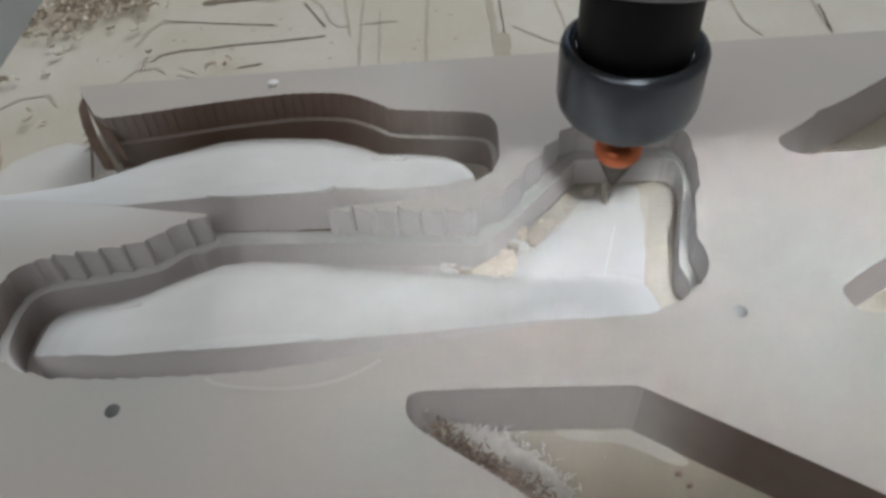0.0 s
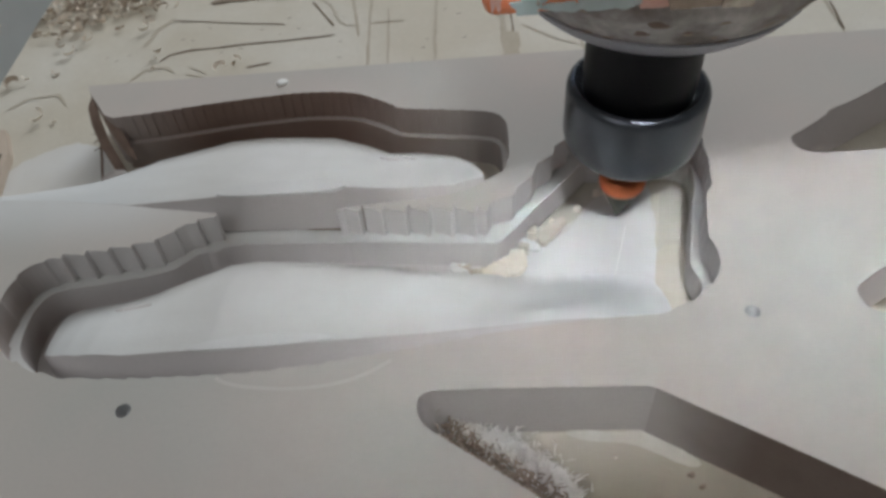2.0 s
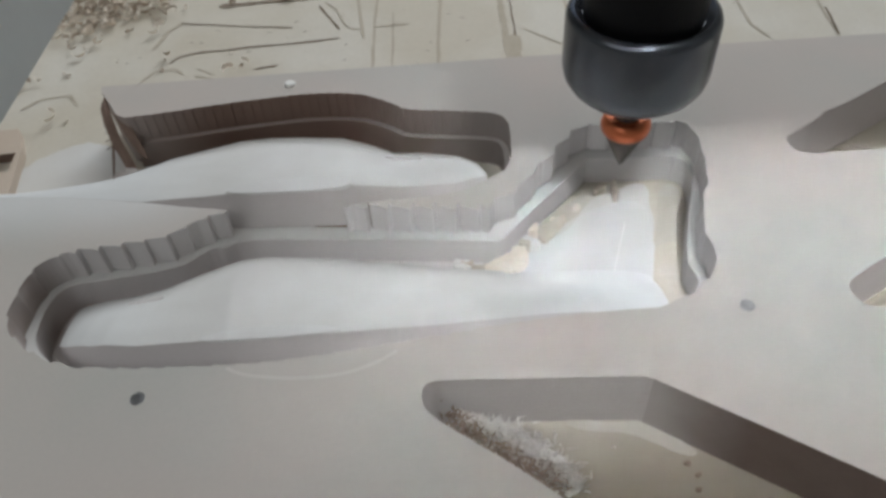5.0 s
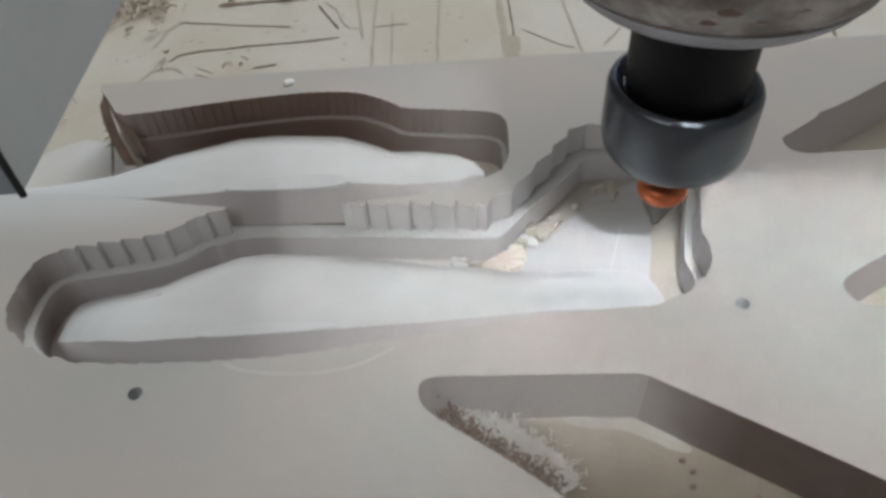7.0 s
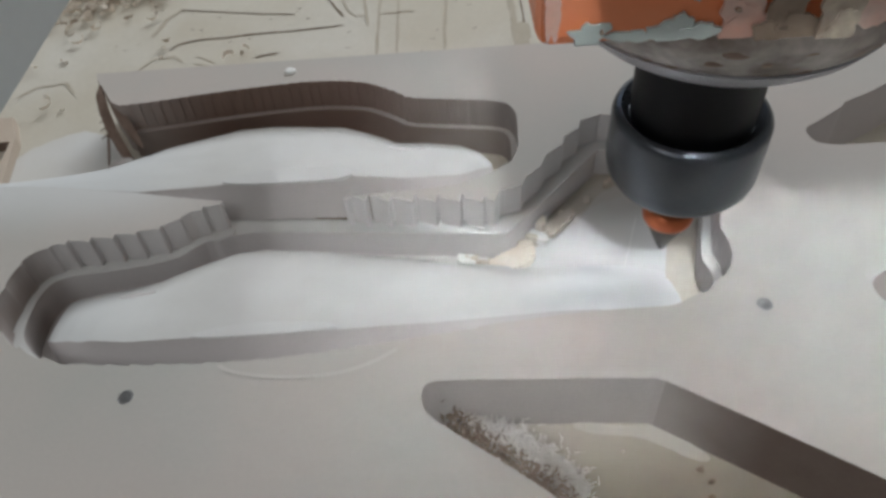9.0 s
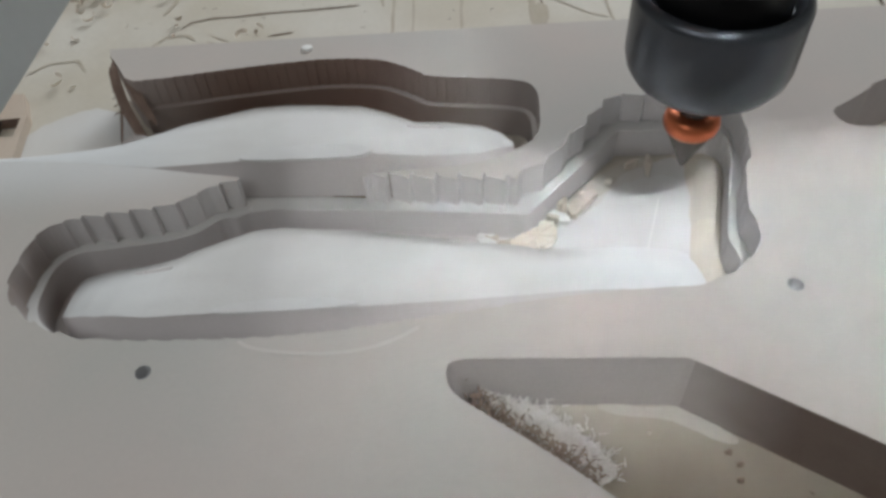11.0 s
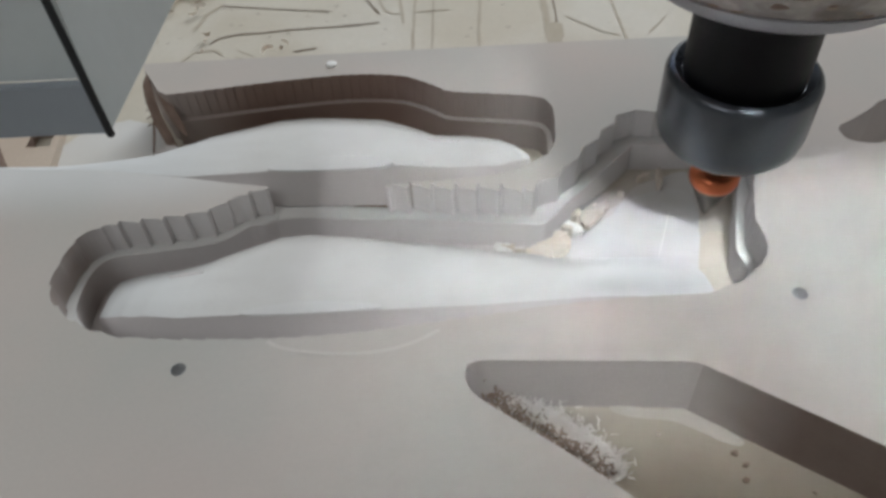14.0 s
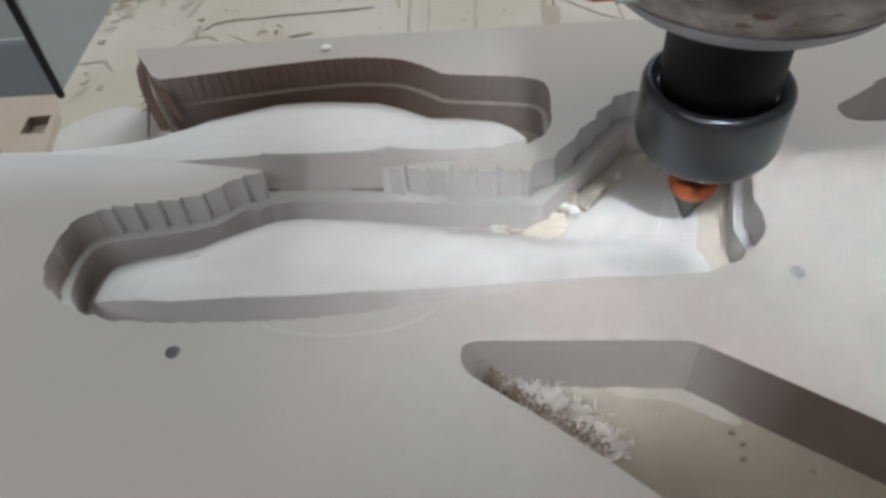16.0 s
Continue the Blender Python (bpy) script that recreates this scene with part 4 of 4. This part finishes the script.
# out of view, added to cast the far edge of the light band
piece("shade_plate", box_mesh("shade_plate", -0.030, 0.16, -0.0530, -0.043, 0.1120, 0.19, COVER_DARK, 0.001), spindle, "unseen dark plate added above the clamp to cast shade")
random.seed(8)


def patch(name, cx, cz, w, h, mat, seed, y=-0.0364):
    """A thin chipped patch of coating with a ragged outline on the clamp's front."""
    n = 72
    rim_pts = []
    for i in range(n):
        a = 2 * math.pi * i / n
        k = 0.7 + 0.45 * noise.noise((math.cos(a) * 1.6 + seed * 3.1, math.sin(a) * 1.6, seed * 1.7)) + 0.12 * noise.noise((math.cos(a) * 6 + seed, math.sin(a) * 6, seed * 2.3))
        rim_pts.append((cx + w * k * math.cos(a), max(cz + h * k * math.sin(a), 0.0838)))
    verts = [(x, y, z) for x, z in rim_pts] + [(x, y + 0.0006, z) for x, z in rim_pts] + [(cx, y, cz)]
    faces = [(i, (i + 1) % n, 2 * n) for i in range(n)] + [(i, i + n, (i + 1) % n + n, (i + 1) % n) for i in range(n)]
    return piece(name, mesh_of(name, verts, faces, mat), clamp)


for k, (x, z, w, h) in enumerate(((-0.0310, 0.0853, 0.0036, 0.0026), (-0.0255, 0.0846, 0.0060, 0.0013), (-0.0200, 0.0851, 0.0050, 0.0020), (-0.0190, 0.0862, 0.0020, 0.0022), (-0.0160, 0.0850, 0.0036, 0.0018))):
    patch("chipped_primer", x, z, w, h, PRIMER, k + 1, -0.0363 - 0.00012 * k)
for k, (x, z, w, h) in enumerate(((-0.0115, 0.0890, 0.0040, 0.0085), (-0.0105, 0.0860, 0.0034, 0.0034), (0.0090, 0.0890, 0.0060, 0.0090), (-0.0362, 0.0905, 0.0015, 0.0070))):
    patch("scuffed_paint", x, z, w, h, SCUFFED, k + 20, -0.0369 - 0.00015 * k)
for k, (x, z, w, h) in enumerate(((-0.0062, 0.0890, 0.0036, 0.0090), (-0.0040, 0.0852, 0.0042, 0.0030), (-0.0080, 0.0848, 0.0030, 0.0018))):
    patch("grease_smear", x, z, w, h, GREASE, k + 9, -0.0376 - 0.0002 * k)
for k, (x, z, w, h) in enumerate(((0.0005, 0.0890, 0.0038, 0.0085), (0.0015, 0.0850, 0.0022, 0.0040))):
    patch("dried_filler", x, z, w, h, FILLER, k + 50, -0.0384 - 0.0002 * k)
for k in range(8):
    patch("paint_chip", random.uniform(-0.034, 0.012), random.uniform(0.085, 0.094), random.uniform(0.0003, 0.0009), random.uniform(0.0003, 0.0007), random.choice((PRIMER, GREASE)), k + 30, -0.0390)
# dirt specks stuck on the housing's sloping side
for k in range(46):
    a, u = random.uniform(-2.9, -0.25), random.random()
    r, z = 0.0275 + 0.007 * u, 0.0690 + 0.010 * u
    w = random.uniform(0.0003, 0.0013)
    nrm_v = Vector((0.82 * math.cos(a), 0.82 * math.sin(a), -0.57))
    m = Matrix.Translation(Vector((r * math.cos(a), r * math.sin(a), z))) @ nrm_v.to_track_quat("Z", "Y").to_matrix().to_4x4()
    n = 9
    rim_pts = [(w * random.uniform(0.6, 1.2) * math.cos(2 * math.pi * i / n) * 1.5, w * random.uniform(0.6, 1.2) * math.sin(2 * math.pi * i / n), 0.00002) for i in range(n)]
    me = mesh_of("dirt_speck", rim_pts + [(0, 0, 0.00016)], [(i, (i + 1) % n, n) for i in range(n)], GREASE if k % 3 else SHARD)
    piece("dirt_speck", me, housing, "", m)

# ---- gantry beam over the sheet, out of view, that carries the cover ----
beam = tagged(thing("gantry_beam"), "grey steel gantry beam spanning the machine table", "gantry")
piece("beam", box_mesh("beam", -0.6, 0.6, 0.036, 0.14, 0.4005, 0.49, COVER, 0.003), beam)
for x in (-0.6, 0.56):
    piece("upright", box_mesh("upright", x, x + 0.04, 0.04, 0.136, T18, 0.402, COVER, 0.003), beam)

# ---- hanging cover on the carriage ----
cover = tagged(thing("carriage_cover"), "grey sheet-metal carriage cover with a black rubber edge", "machine cover")


def slab(name, a, b, c, d, thick, mat, parent, label=""):
    """A plate through four corners, with thickness."""
    q = [Vector(p) * MM for p in (a, b, c, d)]
    n = (q[1] - q[0]).cross(q[3] - q[0]).normalized() * thick * MM
    verts = q + [p - n for p in q]
    faces = [(0, 1, 2, 3), (7, 6, 5, 4)] + [(i, i + 4, (i + 1) % 4 + 4, (i + 1) % 4) for i in range(4)]
    return piece(name, mesh_of(name, verts, faces, mat), parent, label)


# front plate gets the darker grey to paint in its shaded side
slab("front_plate", (-15, 0, 0), (0, 0, 0), (0, 0, 5.2), (-15, 0, 5.2), 1.0, COVER_DARK, cover, "blue-grey front plate, shade put into its colour")
slab("upper_plate", (-15, 1.2, 5.2), (0, 1.2, 5.2), (0, 2.4, 26), (-15, 2.4, 26), 1.0, COVER, cover)
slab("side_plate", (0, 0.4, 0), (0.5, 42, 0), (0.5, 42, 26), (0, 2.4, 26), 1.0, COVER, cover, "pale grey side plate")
slab("hanger", (-9, 38, 20), (-3, 38, 20), (-3, 38, 316), (-9, 38, 316), 2.0, COVER_DARK, cover, "narrow steel hanger strap")
slab("cap", (-15, 1.4, 25), (0, 1.4, 25), (0.4, 42, 25), (-15, 42, 25), 1.0, COVER, cover)
bm = bmesh.new()
bmesh.ops.create_cone(bm, cap_ends=True, segments=16, radius1=0.00036, radius2=0.00036, depth=0.026)
bmesh.ops.bevel(bm, geom=[e for e in bm.edges if len(e.link_faces) == 2 and e.calc_face_angle() > 1], offset=0.0002, segments=2, affect="EDGES")
me = bpy.data.meshes.new("rubber_edge")
bm.to_mesh(me)
bm.free()
me.materials.append(RUBBER)
piece("rubber_edge", me, cover, "black rubber edge strip", pose(0.0002, -0.0003, 0.0128))


# ---- what moves ----
SPINDLE = [
    (0, 38.45, 143.30, -5.44),
    (0.5, 38.87, 144.03, -9.11),
    (1, 38.75, 143.22, -11.39),
    (1.5, 38.90, 142.92, -14.40),
    (2, 38.11, 143.21, -16.32),
    (2.5, 35.20, 142.94, -16.09),
    (3, 32.59, 142.87, -15.87),
    (3.5, 30.25, 142.90, -15.84),
    (4, 30.80, 144.21, -1.08),
    (4.2, 31.00, 143.90, 3.00),
    (4.6, 32.50, 142.50, 5.20),
    (5.3, 38.50, 135.50, 5.50),
    (5.9, 43.20, 128.60, 3.50),
    (6.3, 43.88, 127.38, -1.21),
    (6.5, 43.92, 127.25, -2.54),
    (7, 43.95, 127.11, -5.14),
    (7.5, 44.28, 127.13, -8.29),
    (8, 44.81, 128.58, -12.46),
    (8.5, 44.47, 127.73, -14.70),
    (9, 42.70, 126.02, -14.31),
    (9.5, 39.80, 126.20, -16.00),
    (10, 37.00, 126.60, -15.90),
    (10.45, 36.60, 127.40, -1.00),
    (10.8, 37.60, 128.00, 4.80),
    (11.3, 40.80, 128.20, 5.50),
    (11.5, 42.15, 128.26, 5.54),
    (12, 44.12, 129.10, 4.04),
    (12.5, 44.19, 128.82, 1.21),
    (13, 45.77, 131.65, -3.97),
    (13.5, 45.75, 131.65, -7.02),
    (14, 45.69, 131.24, -9.73),
    (14.5, 46.08, 131.53, -12.99),
    (15, 45.64, 130.85, -15.25),
    (15.5, 45.72, 130.57, -17.93),
    (16, 42.40, 130.19, -17.18),
]
COVER_AT = [
    (0, -53.28, 51.39, 85.60),
    (0.5, -52.86, 51.39, 85.60),
    (1, -52.98, 51.39, 85.60),
    (1.5, -52.82, 51.39, 85.60),
    (2, -53.62, 51.39, 85.60),
    (2.5, -56.53, 51.39, 85.60),
    (3, -59.14, 51.39, 85.60),
    (3.5, -61.48, 51.39, 85.60),
    (4, -60.93, 51.39, 85.60),
    (6.3, -47.85, 51.39, 85.60),
    (6.5, -47.84, 50.97, 85.60),
    (7, -47.90, 49.94, 85.60),
    (7.5, -47.86, 50.19, 85.60),
    (8, -47.63, 50.44, 85.60),
    (8.5, -47.79, 50.56, 85.60),
    (9, -49.39, 50.68, 85.60),
    (11.5, -49.07, 51.27, 85.60),
    (12, -46.92, 51.39, 85.60),
    (12.5, -46.88, 50.97, 85.60),
    (13, -46.67, 51.73, 85.60),
    (13.5, -46.78, 51.39, 85.60),
    (14, -46.93, 51.04, 85.60),
    (14.5, -46.63, 50.70, 85.60),
    (15, -46.94, 51.11, 85.60),
    (15.5, -46.72, 51.52, 85.60),
    (16, -49.91, 51.93, 85.60),
]


def motions():
    walk(spindle, [(t, pose(x * MM, y * MM, z * MM)) for t, x, y, z in SPINDLE])
    walk(cover, [(t, pose(x * MM, y * MM, z * MM)) for t, x, y, z in COVER_AT])


motions()
